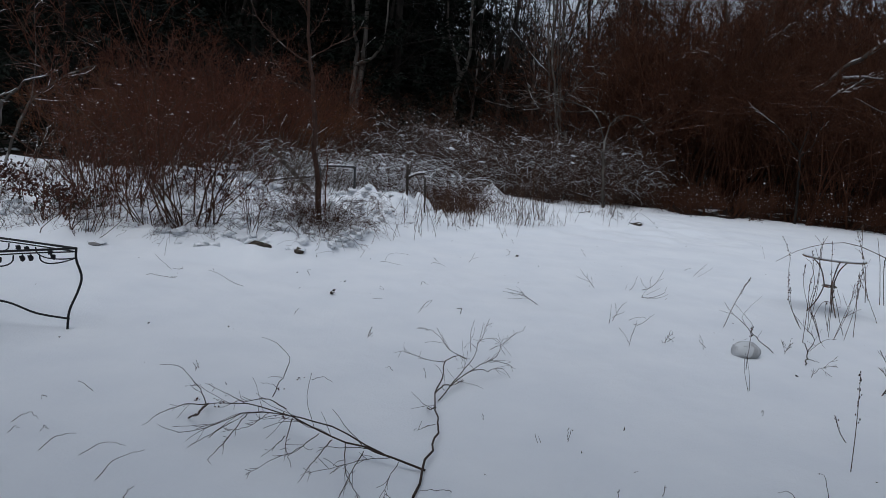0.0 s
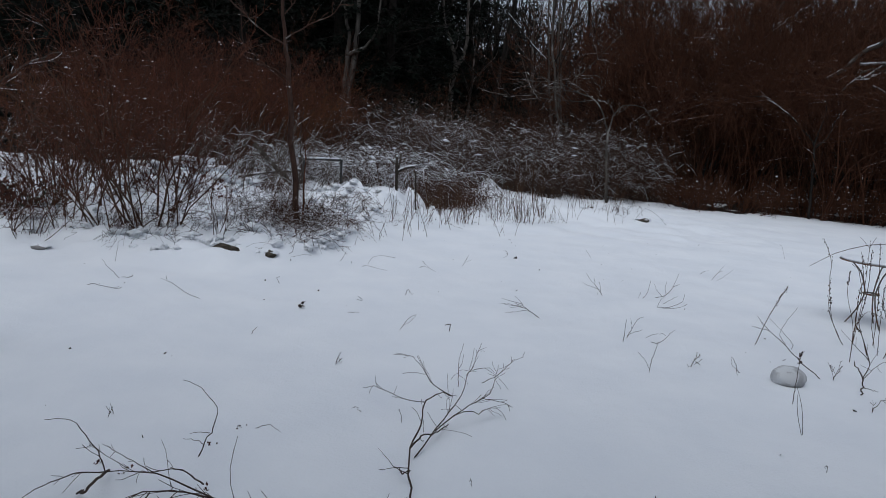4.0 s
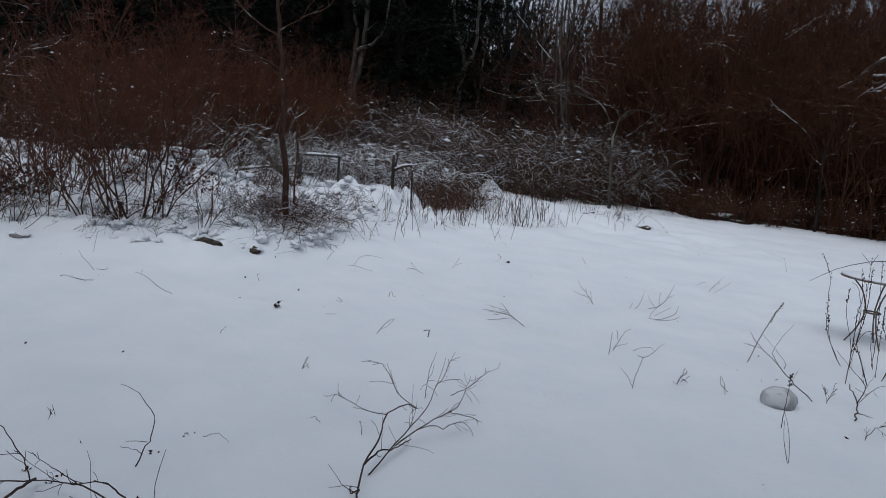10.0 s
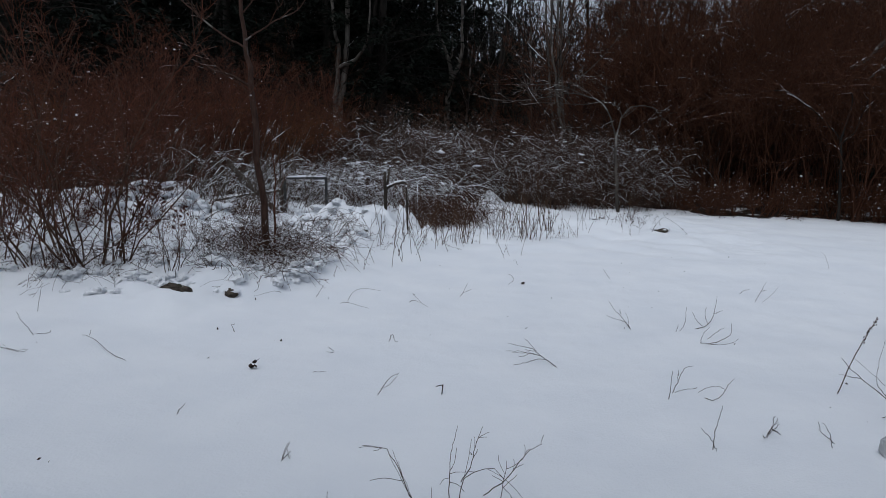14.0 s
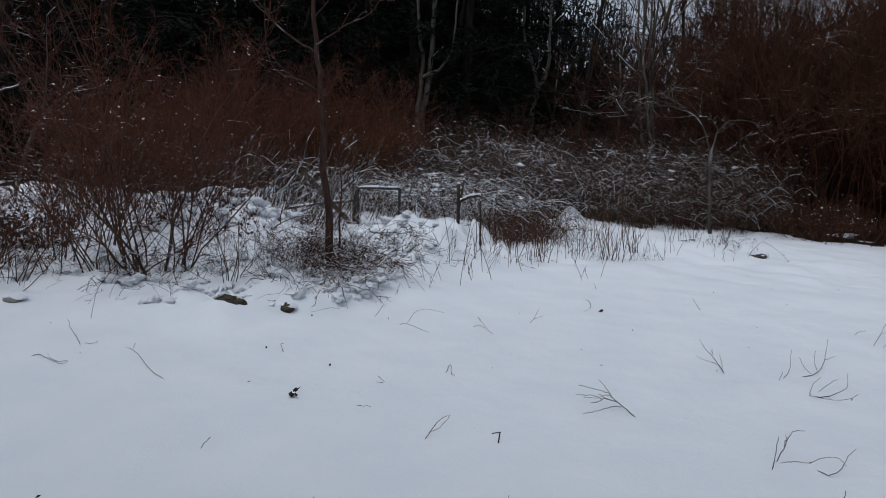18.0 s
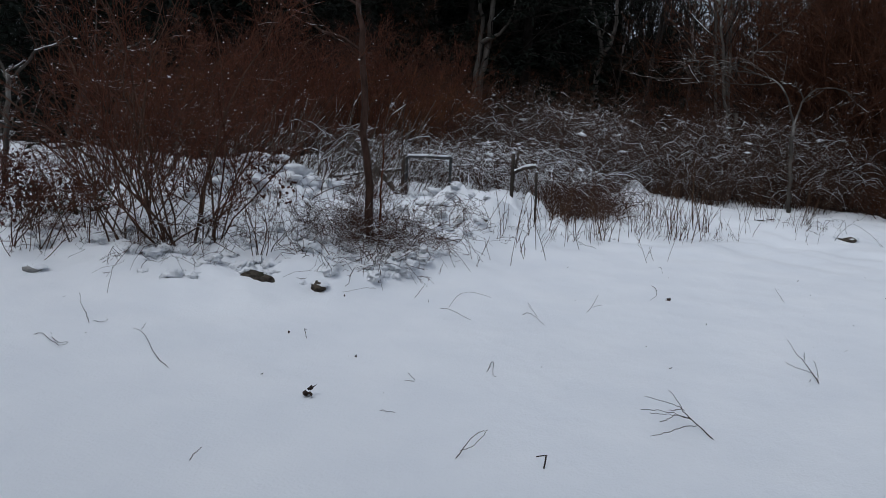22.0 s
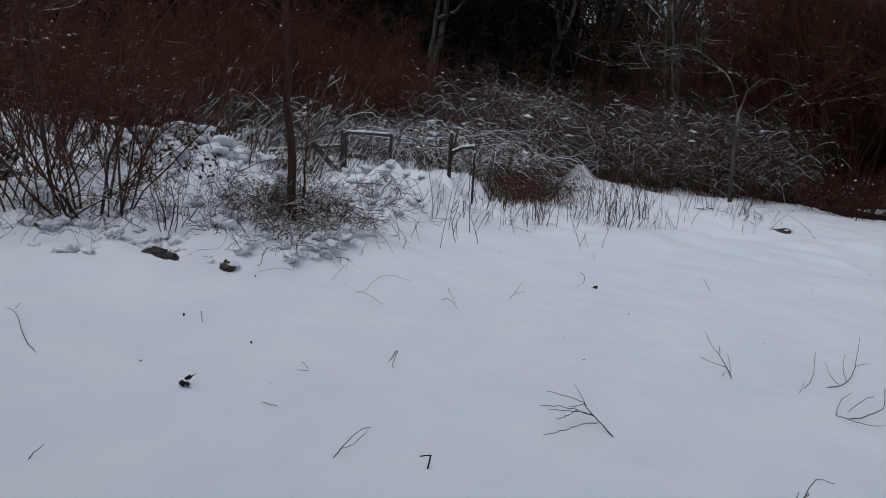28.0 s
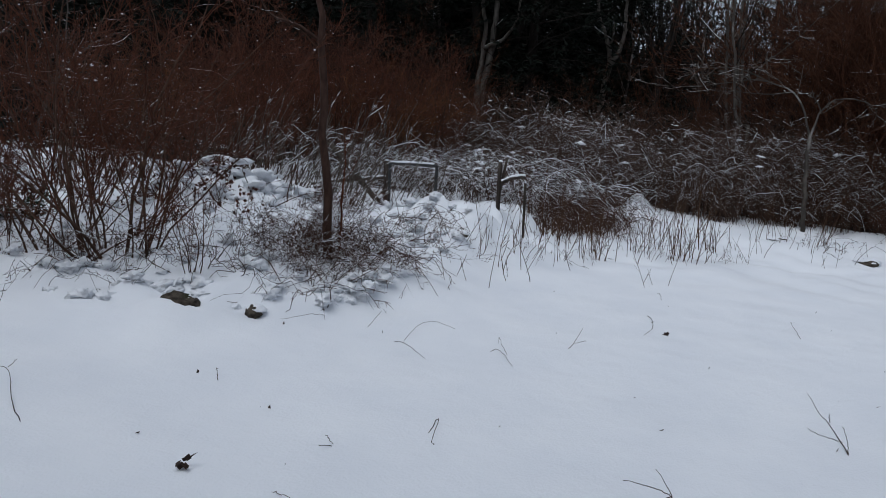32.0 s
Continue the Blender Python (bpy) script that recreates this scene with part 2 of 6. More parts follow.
def ribbons(rng, sets, name="fine_twigs"):
    """The finest far twigs: one narrow face to a joint, turned by chance."""
    verts, quads, off = [], [], 0
    for p, r in sets:
        n, k, _ = p.shape
        t = np.gradient(p, axis=1)
        w = unit(np.cross(t, rng.normal(0, 1, (n, 1, 3)))) * r[..., None]
        verts.append(np.stack([p - w, p + w], 2).reshape(-1, 3))
        i = off + np.arange(n * k * 2).reshape(n, k, 2)
        quads.append(np.stack([i[:, :-1, 0], i[:, :-1, 1], i[:, 1:, 1], i[:, 1:, 0]], -1).reshape(-1, 4))
        off += n * k * 2
    return mesh_from(name, np.concatenate(verts), np.concatenate(quads))


def unit(v):
    return v / (np.linalg.norm(v, axis=-1, keepdims=True) + 1e-9)


def grow(rng, base, way, length, k, wobble=0.15, lift=0.0, r0=0.01, r1=0.002):
    """Polylines from base along way; lift bends them up (or, below 0, down)."""
    n = len(base)
    p = np.zeros((n, k, 3))
    p[:, 0] = base
    d = unit(np.asarray(way, float))
    step = (np.asarray(length) / (k - 1)).reshape(-1, 1) * np.ones((n, 1))
    drift = rng.normal(0, wobble, (n, 3))
    for j in range(1, k):
        d = unit(d + drift * 0.35 + rng.normal(0, wobble, (n, 3)) + np.array([0, 0, lift]))
        p[:, j] = p[:, j - 1] + d * step
    s = np.linspace(0, 1, k)
    r0, r1 = np.broadcast_to(np.asarray(r0, float), (n,)), np.broadcast_to(np.asarray(r1, float), (n,))
    return p, r0[:, None] + (r1 - r0)[:, None] * s


def fork(rng, strands, each, lo, hi, angle, shorter, k, wobble=0.15, lift=0.05, thin=0.6, tip=0.0018, rise=0.15):
    """Side shoots on polylines."""
    p, r = strands
    n, kk, _ = p.shape
    own = np.repeat(np.arange(n), each)
    s = rng.uniform(lo, hi, len(own)) * (kk - 1)
    j = np.minimum(s.astype(int), kk - 2)
    f = (s - j)[:, None]
    base = p[own, j] * (1 - f) + p[own, j + 1] * f
    t = unit(p[own, j + 1] - p[own, j])
    side = unit(np.cross(t, rng.normal(0, 1, t.shape)))
    ang = np.radians(rng.uniform(angle[0], angle[1], len(own)))[:, None]
    way = t * np.cos(ang) + side * np.sin(ang) + np.array([0, 0, rise])
    span = np.linalg.norm(np.diff(p, axis=1), axis=2).sum(axis=1)[own]
    length = span * rng.uniform(shorter[0], shorter[1], len(own)) * (1.15 - 0.6 * s / (kk - 1))
    rr = (r[own, j] * (1 - f[:, 0]) + r[own, j + 1] * f[:, 0]) * thin
    return grow(rng, base, way, length, k, wobble, lift, np.maximum(rr, tip * 1.2), tip)


def snow_on(rng, sets, share, thick, flat=0.75, even=1.0):
    """Snow lying along the upper side of the flatter strands; even: how much of a strand's length it covers."""
    out = []
    for p, r in sets:
        pick = rng.random(len(p)) < share
        if not pick.any():
            continue
        q, w = p[pick], r[pick]
        t = unit(np.gradient(q, axis=1))
        level = np.clip((np.sqrt(1 - np.clip(t[..., 2] ** 2, 0, 1)) - flat) / (1 - flat), 0, 1)
        rs = (w * 0.55 + thick) * level * rng.uniform(0.55, 1.1, w.shape) * (rng.random(w.shape) < even)
        rs = np.maximum(rs, 0.0003)
        z = np.where(level > 0, w * 0.7 + rs * 0.35, 0)
        out.append((q + z[..., None] * np.array([0, 0, 1.0]), rs))
    return out


def flecks(rng, sets, share, size, flat=1.6):
    """Small lumps of snow caught in clusters at the joints of strands."""
    at = np.concatenate([p[:, 1:].reshape(-1, 3) for p, _ in sets])
    o = rng.uniform(0, 99)
    dense = np.clip(0.5 + 2.6 * (value_noise(at[:, 0] * 3.1 + o, at[:, 1] * 3.1 + at[:, 2] * 2.3, 21) + 0.6 * value_noise(at[:, 0] * 8 + o, at[:, 2] * 8, 22)), 0, 2.2)
    at = at[rng.random(len(at)) < share * dense]
    shape = np.array([(1, 0, 0), (0, 1, 0), (-1, 0, 0), (0, -1, 0), (0, 0, 0.75), (0, 0, -0.55)])
    size = (size * rng.lognormal(0, 0.45, (len(at), 1, 1))) * np.array([flat, 1, 1]) * rng.uniform(0.7, 1.3, (len(at), 6, 1))
    turn = rng.uniform(0, np.pi, (len(at), 1))
    v = shape * size
    v = np.stack([v[..., 0] * np.cos(turn) - v[..., 1] * np.sin(turn), v[..., 0] * np.sin(turn) + v[..., 1] * np.cos(turn), v[..., 2]], -1)
    v += at[:, None] + np.array([0, 0, 0.004])
    tri = np.array([(0, 1, 4), (1, 2, 4), (2, 3, 4), (3, 0, 4), (1, 0, 5), (2, 1, 5), (3, 2, 5), (0, 3, 5)])
    return mesh_from("flecks", v.reshape(-1, 3), (np.arange(len(at))[:, None, None] * 6 + tri).reshape(-1, 3))


def bend(points, k):
    """A smooth polyline of k points through a few control points (Catmull-Rom)."""
    c = np.asarray(points, float)
    c = np.concatenate([2 * c[:1] - c[1:2], c, 2 * c[-1:] - c[-2:-1]])
    n = len(c) - 3
    out = []
    for s in np.linspace(0, n - 1e-6, k):
        i, f = int(s), s - int(s)
        a, b, d, e = c[i:i + 4]
        out.append(0.5 * (2 * b + (d - a) * f + (2 * a - 5 * b + 4 * d - e) * f * f + (3 * b - a - 3 * d + e) * f ** 3))
    return np.array(out)


def limb(rng, points, r0, r1, k=10, rough=0.0):
    p = bend(points, k)
    p[1:] += rng.normal(0, rough, (k - 1, 3))
    return p[None], np.linspace(r0, r1, k)[None]


def blob(rng, size, bumps=0.25, freq=2.0, detail=2, squash=0.0):
    """A rounded, uneven lump; squash flattens its underside."""
    bm = bmesh.new()
    bmesh.ops.create_icosphere(bm, subdivisions=detail, radius=1)
    o = Vector(rng.uniform(-50, 50, 3))
    for v in bm.verts:
        d = 1 + bumps * noise.noise(v.co * freq + o) + bumps * 0.4 * noise.noise(v.co * freq * 2.7 + o)
        z = v.co.z * d
        v.co = Vector((v.co.x * d * size[0], v.co.y * d * size[1], (z * (1 - squash) if z < 0 else z) * size[2]))
    return bm


def bar(a, b, w, h, bevel=0.004, jag=0.0, rng=None):
    """A straight timber or rail from a to b."""
    a, b = Vector(a), Vector(b)
    bm = bmesh.new()
    bmesh.ops.create_cube(bm, size=1)
    bmesh.ops.scale(bm, vec=(w, h, (b - a).length), verts=bm.verts)
    bmesh.ops.subdivide_edges(bm, edges=[e for e in bm.edges if abs(e.verts[0].co.z - e.verts[1].co.z) > 1e-4], cuts=4)
    if rng is not None:
        for v in bm.verts:
            v.co += Vector(rng.normal(0, jag, 3))
    bmesh.ops.bevel(bm, geom=[e for e in bm.edges if e.calc_face_angle(0) > 0.9], offset=bevel, segments=2, affect="EDGES")
    m = Matrix.Translation((a + b) / 2) @ (b - a).to_track_quat("Z", "X").to_matrix().to_4x4()
    bmesh.ops.transform(bm, matrix=m, verts=bm.verts)
    return bm


def rod(points, r, k=20, sides=8, close=False):
    p = bend(points, k)
    return skin([(p[None], np.full((1, k), r))], sides, "rod")


# ---- lie of the land ----
def lattice(ix, iy, seed):
    h = np.sin(ix * 127.1 + iy * 311.7 + seed * 74.7) * 43758.5453
    return h - np.floor(h)


def value_noise(x, y, seed=0):
    ix, iy = np.floor(x), np.floor(y)
    fx, fy = x - ix, y - iy
    fx, fy = fx * fx * (3 - 2 * fx), fy * fy * (3 - 2 * fy)
    a, b = lattice(ix, iy, seed), lattice(ix + 1, iy, seed)
    c, d = lattice(ix, iy + 1, seed), lattice(ix + 1, iy + 1, seed)
    return (a * (1 - fx) + b * fx) * (1 - fy) + (c * (1 - fx) + d * fx) * fy - 0.5


def ease(a, b, x):
    s = np.clip((x - a) / (b - a), 0, 1)
    return s * s * (3 - 2 * s)


def hill(x, y, cx, cy, rx, ry, h):
    return h * np.exp(-(((x - cx) / rx) ** 2 + ((y - cy) / ry) ** 2))


def bank(x, y):
    """1 on the rough bank on which the shrubs stand, 0 on the open lawn."""
    front = 7.75 + 0.55 * ease(-2.3, -1.75, x) + 1.15 * ease(-1.75, -1.1, x) + 0.25 * value_noise(x * 1.3, y * 0.3, 4)
    return ease(front - 0.25, front + 0.55, y) * (1 - ease(-1.4, -0.5, x))


def woods(x, y):
    """Above 0 where the wood's floor begins."""
    front = 18.4 + 0.6 * ease(2.0, 4.4, x) - 1.6 * ease(4.6, 5.6, x) + 0.3 * ease(6.5, 8.0, x) - 1.2 * ease(8.5, 10.5, x) - 1.5 * ease(11.0, 20.0, x) - 3.0 * ease(-4.0, -9.0, x) + 0.7 * value_noise(x * 0.7, y * 0.2, 9)
    return y - front


def land(x, y):
    x, y = np.asarray(x, float), np.asarray(y, float)
    z = 0.02 * np.clip(y - 8.5, 0, 12) - 0.02
    k = bank(x, y)
    z = z + k * (0.15 + 0.06 * ease(8.5, 11.0, y)) + k * 0.16 * value_noise(x * 2.3, y * 2.3, 1) + k * 0.11 * value_noise(x * 5.5, y * 5.5, 2) + k * 0.07 * value_noise(x * 9, y * 9, 23)
    z = z + hill(x, y, -4.0, 11.2, 0.95, 0.8, 0.34) * (1 + 0.9 * value_noise(x * 4, y * 4, 13)) + hill(x, y, -3.2, 10.6, 0.8, 0.8, 0.14)
    z = z + (hill(x, y, -1.7, 11.3, 0.6, 0.5, 0.16) + hill(x, y, -1.15, 11.4, 0.4, 0.4, 0.1) + hill(x, y, -0.85, 12.1, 0.55, 0.6, 0.24)) * (1 + 2.2 * value_noise(x * 5, y * 5, 12) + 1.2 * value_noise(x * 11, y * 11, 14))
    z = z + hill(x, y, 3.1, 15.0, 1.5, 0.7, 0.12) + hill(x, y, 0.9, 16.6, 1.2, 1.0, 0.1) + hill(x, y, 0.52, 17.6, 0.25, 0.8, 0.22) * (1 + 1.6 * value_noise(x * 5, y * 5, 17))
    far = ease(11.0, 13.0, y) * ease(-1.5, 0.0, x) * (1 - ease(4.5, 6.5, x))
    z = z + far * (0.10 * value_noise(x * 2.0, y * 2.0, 5) + 0.05 * value_noise(x * 6.0, y * 6.0, 15))
    z = z + hill(x, y, -2.75, 5.0, 0.9, 0.9, -0.07)
    lawn = 1 - k
    z = z + lawn * (0.05 * value_noise(x * 0.55, y * 0.55, 3) + 0.024 * value_noise(x * 1.7, y * 1.7, 7) + 0.006 * value_noise(x * 5, y * 5, 8))
    return z


def gz(x, y):
    return float(land(x, y))


def axis(lo, hi, step, reach):
    core = list(np.arange(lo, hi + step / 2, step))
    out, d, s = [], 0.0, step
    while d < reach:
        s *= 1.25
        d += s
        out.append(d)
    return np.array([lo - d for d in reversed(out)] + core + [hi + d for d in out])


gx, gy = axis(-7.5, 9.5, 0.09, 900), axis(1.5, 18.0, 0.09, 900)
mx, my = np.meshgrid(gx, gy)
grid = np.arange(mx.size).reshape(mx.shape)
ground_mesh = mesh_from("ground", np.stack([mx, my, land(mx, my)], -1).reshape(-1, 3),
                        np.stack([grid[:-1, :-1], grid[:-1, 1:], grid[1:, 1:], grid[1:, :-1]], -1).reshape(-1, 4))
ground_mesh.materials.append(SNOW)
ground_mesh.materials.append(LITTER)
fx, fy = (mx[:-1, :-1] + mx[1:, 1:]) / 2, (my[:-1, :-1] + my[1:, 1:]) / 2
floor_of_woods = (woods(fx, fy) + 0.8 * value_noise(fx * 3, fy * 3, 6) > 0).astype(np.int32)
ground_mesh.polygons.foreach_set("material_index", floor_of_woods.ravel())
# unseen wall, added to cut skylight so the near snow falls darker
sky_blocker = bmesh.new()
bmesh.ops.create_cube(sky_blocker, size=1, matrix=Matrix.Translation((0, -0.9, 4.3)) @ Matrix.Diagonal((26, 0.25, 9.0, 1)))
part("wall_south", sky_blocker, GREY_WOOD, None)
tagged(bpy.data.objects["wall_south"], "plain unseen wall added to shade the near lawn", "wall", kind="structure")
tagged(new("ground", ground_mesh), "open snow-covered lawn running back to brown woodland floor", "ground", kind="structure")

# ---- vegetation, built once for each kind and copied ----
def one(strands, i, n=1):
    """The strands i to i + n of a set."""
    return strands[0][i:i + n], strands[1][i:i + n]


def shrub(name, label, group, seed, height, stems, lean, mat, twig_mat, snow_share=0.2, each=(6, 5, 3), thick=0.004, r0=0.014, category="shrub", foot=0.28, droop=0.02, near_by=False, fine=0.0018):
    rng = np.random.default_rng(seed)
    ob = thing(name, label, category, group)
    a = rng.uniform(0, 2 * np.pi, stems)
    rad = foot * np.sqrt(rng.random(stems))
    base = np.stack([rad * np.cos(a), rad * np.sin(a), np.full(stems, -0.08)], -1)
    tilt = np.radians(rng.uniform(lean[0], lean[1], stems))
    way = np.stack([np.cos(a) * np.sin(tilt), np.sin(a) * np.sin(tilt), np.cos(tilt)], -1)
    s0 = grow(rng, base, way, height * rng.uniform(0.65, 1.1, stems), 9, 0.12, 0.02, rng.uniform(0.6, 1.1, stems) * r0, 0.003)
    s1 = fork(rng, s0, each[0], 0.2, 0.97, (20, 55), (0.3, 0.55), 6, 0.14, droop, 0.6, fine * 1.4)
    s2 = fork(rng, s1, each[1], 0.2, 1.0, (25, 60), (0.3, 0.6), 4, 0.16, 0.0, 0.7, fine * 1.2)
    s3 = fork(rng, s2, each[2], 0.2, 1.0, (25, 65), (0.35, 0.7), 3, 0.15, 0.0, 0.75, fine)
    if near_by:
        e1, e2 = each[0], each[0] * each[1]
        for i in range(stems):
            stem = part("stem", skin([one(s0, i)], 5), mat, ob)
            part("twig_spray", skin([one(s1, i * e1, e1), one(s2, i * e2, e2), one(s3, i * e2 * each[2], e2 * each[2])], 3), twig_mat, stem, "fine red-brown twigs", "stuff")
    else:
        part("stem_mass", skin([s0], 4), mat, ob, kind="stuff")
        part("branchwork", skin([s1], 3), twig_mat, ob, kind="stuff")
        part("fine_twig_mass", ribbons(rng, [s2, s3]), twig_mat, ob, kind="stuff")
    if snow_share:
        part("snow", flecks(rng, [s1, s2], snow_share, thick), SNOW_CLUMP, ob, "flecks of snow on the twigs", "stuff")
    return ob


def bramble(name, label, seed, canes, reach, height, spread, share, thick, mat, group, apart=True, r=0.0065, side_shoots=4, lumps=0.0, wild=0.012):
    rng = np.random.default_rng(seed)
    ob = thing(name, label, "bramble", group)
    a = rng.uniform(0, 2 * np.pi, canes)
    rad = spread * np.sqrt(rng.random(canes))
    base = np.stack([rad * np.cos(a), rad * np.sin(a), np.full(canes, -0.1)], -1)
    h = rng.uniform(0, 2 * np.pi, canes)
    n = 11
    s = np.linspace(0, 1, n)[None, :]
    run = rng.uniform(0.5, 1.0, (canes, 1)) * reach
    top = rng.uniform(0.3, 1.05, (canes, 1)) * height
    end = rng.uniform(-0.2, 0.8, (canes, 1)) * top
    z = top * np.sin(np.pi * np.minimum(s * 0.95, 1)) ** 0.8 + end * s
    side = rng.normal(0, 0.25, (canes, 1)) * run * s * s
    p = np.stack([base[:, :1] + run * s * np.cos(h)[:, None] - side * np.sin(h)[:, None],
                  base[:, 1:2] + run * s * np.sin(h)[:, None] + side * np.cos(h)[:, None], base[:, 2:] + z], -1)
    knots = rng.normal(0, wild * 2.2, (canes, 5, 3))
    at = np.linspace(0, 3.999, n)
    k0, f = at.astype(int), (at - at.astype(int))[None, :, None]
    f = f * f * (3 - 2 * f)
    p += (knots[:, k0] * (1 - f) + knots[:, k0 + 1] * f) * np.minimum(np.linspace(0, 4, n), 1)[None, :, None]
    s0 = (p, np.linspace(r, r * 0.4, n)[None] * rng.uniform(0.6, 1.2, (canes, 1)))
    s1 = fork(rng, s0, side_shoots, 0.25, 1.0, (25, 70), (0.12, 0.3), 5, 0.2, -0.06, 0.7, 0.002)
    s2 = fork(rng, s1, 2, 0.2, 1.0, (30, 70), (0.3, 0.6), 3, 0.2, -0.05, 0.7, 0.0018)
    if apart:
        for i in range(canes):
            part("cane", skin([one(s0, i)], 4), mat, ob)
    else:
        part("cane_mass", skin([s0], 3), mat, ob, kind="stuff")
    part("fine_twig_mass", ribbons(rng, [s1, s2]), mat, ob, kind="stuff")
    part("snow", skin(snow_on(rng, [s0], share, thick, 0.4, 0.8) + snow_on(rng, [s1], share * 0.4, thick * 0.6, 0.5, 0.7), 4), SNOW_CLUMP, ob, "snow lying along the canes", "stuff")
    if lumps:
        high = p[:, :, 2] > np.quantile(p[:, :, 2], 0.72)
        part("snow_patch", flecks(rng, [(np.repeat(p[high][None], 2, 0).transpose(1, 0, 2), None)], lumps * 0.9, 0.015, 2.2), SNOW_CLUMP, ob, "ragged patches of snow on top", "stuff")
    return ob


def stalk_clump(label, seed, count, height, spread):
    rng = np.random.default_rng(seed)
    ob = thing("dry_stalk_clump", label, "dead plant", "dead stalks standing in the snow")
    a, rad = rng.uniform(0, 2 * np.pi, count), spread * np.sqrt(rng.random(count))
    base = np.stack([rad * np.cos(a), rad * np.sin(a), np.full(count, -0.06)], -1)
    tilt = rng.normal(0, 0.22, (count, 2))
    s0 = grow(rng, base, np.concatenate([tilt, np.ones((count, 1))], 1), height * rng.uniform(0.35, 1.15, count), 6, 0.07, 0, rng.uniform(0.0022, 0.005, count), 0.0018)
    s1 = fork(rng, s0, 2, 0.4, 1.0, (12, 35), (0.12, 0.3), 3, 0.15, 0, 0.7, 0.0017)
    for i in range(count):
        part("side_shoot", skin([one(s1, i * 2, 2)], 3), STALK, part("stalk", skin([one(s0, i)], 4), STALK, ob), kind="stuff")
    return ob


def bare_tree(label, seed, height, r, mat, twig_mat, limbs=12, category="tree", group="bare trees of the wood", first=0.2, lean=0.05):
    rng = np.random.default_rng(seed)
    ob = thing("bare_tree", label, category, group)
    s0 = grow(rng, np.array([[0, 0, -0.2]]), np.array([[rng.normal(0, lean), rng.normal(0, lean), 1]]), height, 14, 0.035, 0.02, r, 0.02)
    s1 = fork(rng, s0, limbs, first, 0.95, (25, 60), (0.22, 0.42), 8, 0.12, 0.05, 0.5, 0.008)
    s2 = fork(rng, s1, 7, 0.2, 1.0, (25, 60), (0.3, 0.5), 5, 0.15, 0.03, 0.55, 0.006)
    s3 = fork(rng, s2, 5, 0.2, 1.0, (25, 60), (0.3, 0.6), 3, 0.15, 0.02, 0.6, 0.005)
    part("trunk", skin([s0], 9), mat, ob)
    for i in range(limbs):
        part("limb", skin([one(s1, i)], 5), mat, ob)
    part("crown", ribbons(rng, [s2, s3]), twig_mat, ob, kind="stuff")
    return ob


def evergreen(label, seed, height, width):
    rng = np.random.default_rng(seed)
    ob = thing("evergreen_tree", label, "tree", "dark evergreens")
    s0 = grow(rng, np.array([[0, 0, -0.2]]), np.array([[0, 0, 1.0]]), height, 10, 0.015, 0, 0.16, 0.02)
    n = 90
    zs = height * (0.03 + 0.95 * rng.random(n) ** 1.2)
    a = rng.uniform(0, 2 * np.pi, n)
    base = np.stack([np.zeros(n), np.zeros(n), zs], -1)
    way = np.stack([np.cos(a), np.sin(a), rng.uniform(-0.1, 0.25, n)], -1)
    s1 = grow(rng, base, way, width * (1.05 - 0.9 * zs / height) * rng.uniform(0.7, 1.15, n), 7, 0.08, -0.05, 0.022, 0.006)
    s2 = fork(rng, s1, 9, 0.15, 1.0, (35, 65), (0.2, 0.4), 4, 0.12, -0.08, 0.5, 0.004, -0.05)
    # flat drooping sprays of needles
    p, _ = s2
    tip, root = p[:, 1:].reshape(-1, 3), p[:, :-1].reshape(-1, 3)
    reps = 5
    f = rng.random((len(tip), reps, 1))
    at = (root[:, None] * (1 - f) + tip[:, None] * f).reshape(-1, 3)
    t = unit(np.repeat(tip - root, reps, 0) + rng.normal(0, 0.12, at.shape))
    side = unit(np.cross(t, rng.normal(0, 0.35, at.shape) + np.array([0, 0, 1.0])))
    ln, wd = rng.uniform(0.13, 0.3, (len(at), 1)), rng.uniform(0.014, 0.03, (len(at), 1))
    out = unit(t * 0.7 + side * rng.choice([-1.0, 1.0], (len(at), 1)) + np.array([0, 0, -0.25]))
    nrm = unit(np.cross(out, t))
    w = np.cross(out, nrm) * wd
    quads = np.stack([at - w * 0.4, at + out * ln * 0.5 - w, at + out * ln, at + out * ln * 0.5 + w], 1).reshape(-1, 3)
    part("trunk", skin([s0], 8), WOOD_SHADE_BARK, ob)
    part("boughwork", skin([s1], 3), WOOD_SHADE_BARK, ob, kind="stuff")
    part("needle_mass", mesh_from("needles", quads, np.arange(len(quads)).reshape(-1, 4), False), SHADE_NEEDLES, ob, kind="stuff")
    return ob


def scatter(kinds, spots, seed, smin=0.85, smax=1.15, placed=False):
    """Copies of the kinds at the spots, each turned and sized by chance; the kinds themselves take the first spots."""
    rng = np.random.default_rng(seed)
    for i, (x, y) in enumerate(spots):
        s = rng.uniform(smin, smax)
        m = pose(x, y, gz(x, y), rng.normal(0, 3), rng.normal(0, 3), rng.uniform(0, 360)) @ Matrix.Scale(s, 4)
        if i < len(kinds) and not placed:
            kinds[i].matrix_basis = m
        else:
            copy_thing(kinds[i % len(kinds)], m)


def strip(rng, count, x0, x1, y_of, depth, gap=0.0):
    out = []
    while len(out) < count:
        x = rng.uniform(x0, x1)
        y = y_of(x) + rng.uniform(0, depth)
        if all((x - u) ** 2 + (y - v) ** 2 > gap * gap for u, v in out):
            out.append((x, y))
    return out


def wood_edge(x):
    lo, hi = 5.0, 40.0
    for _ in range(30):
        mid = (lo + hi) / 2
        lo, hi = (lo, mid) if float(woods(x, mid)) > 0 else (mid, hi)
    return lo


plan = np.random.default_rng(5)


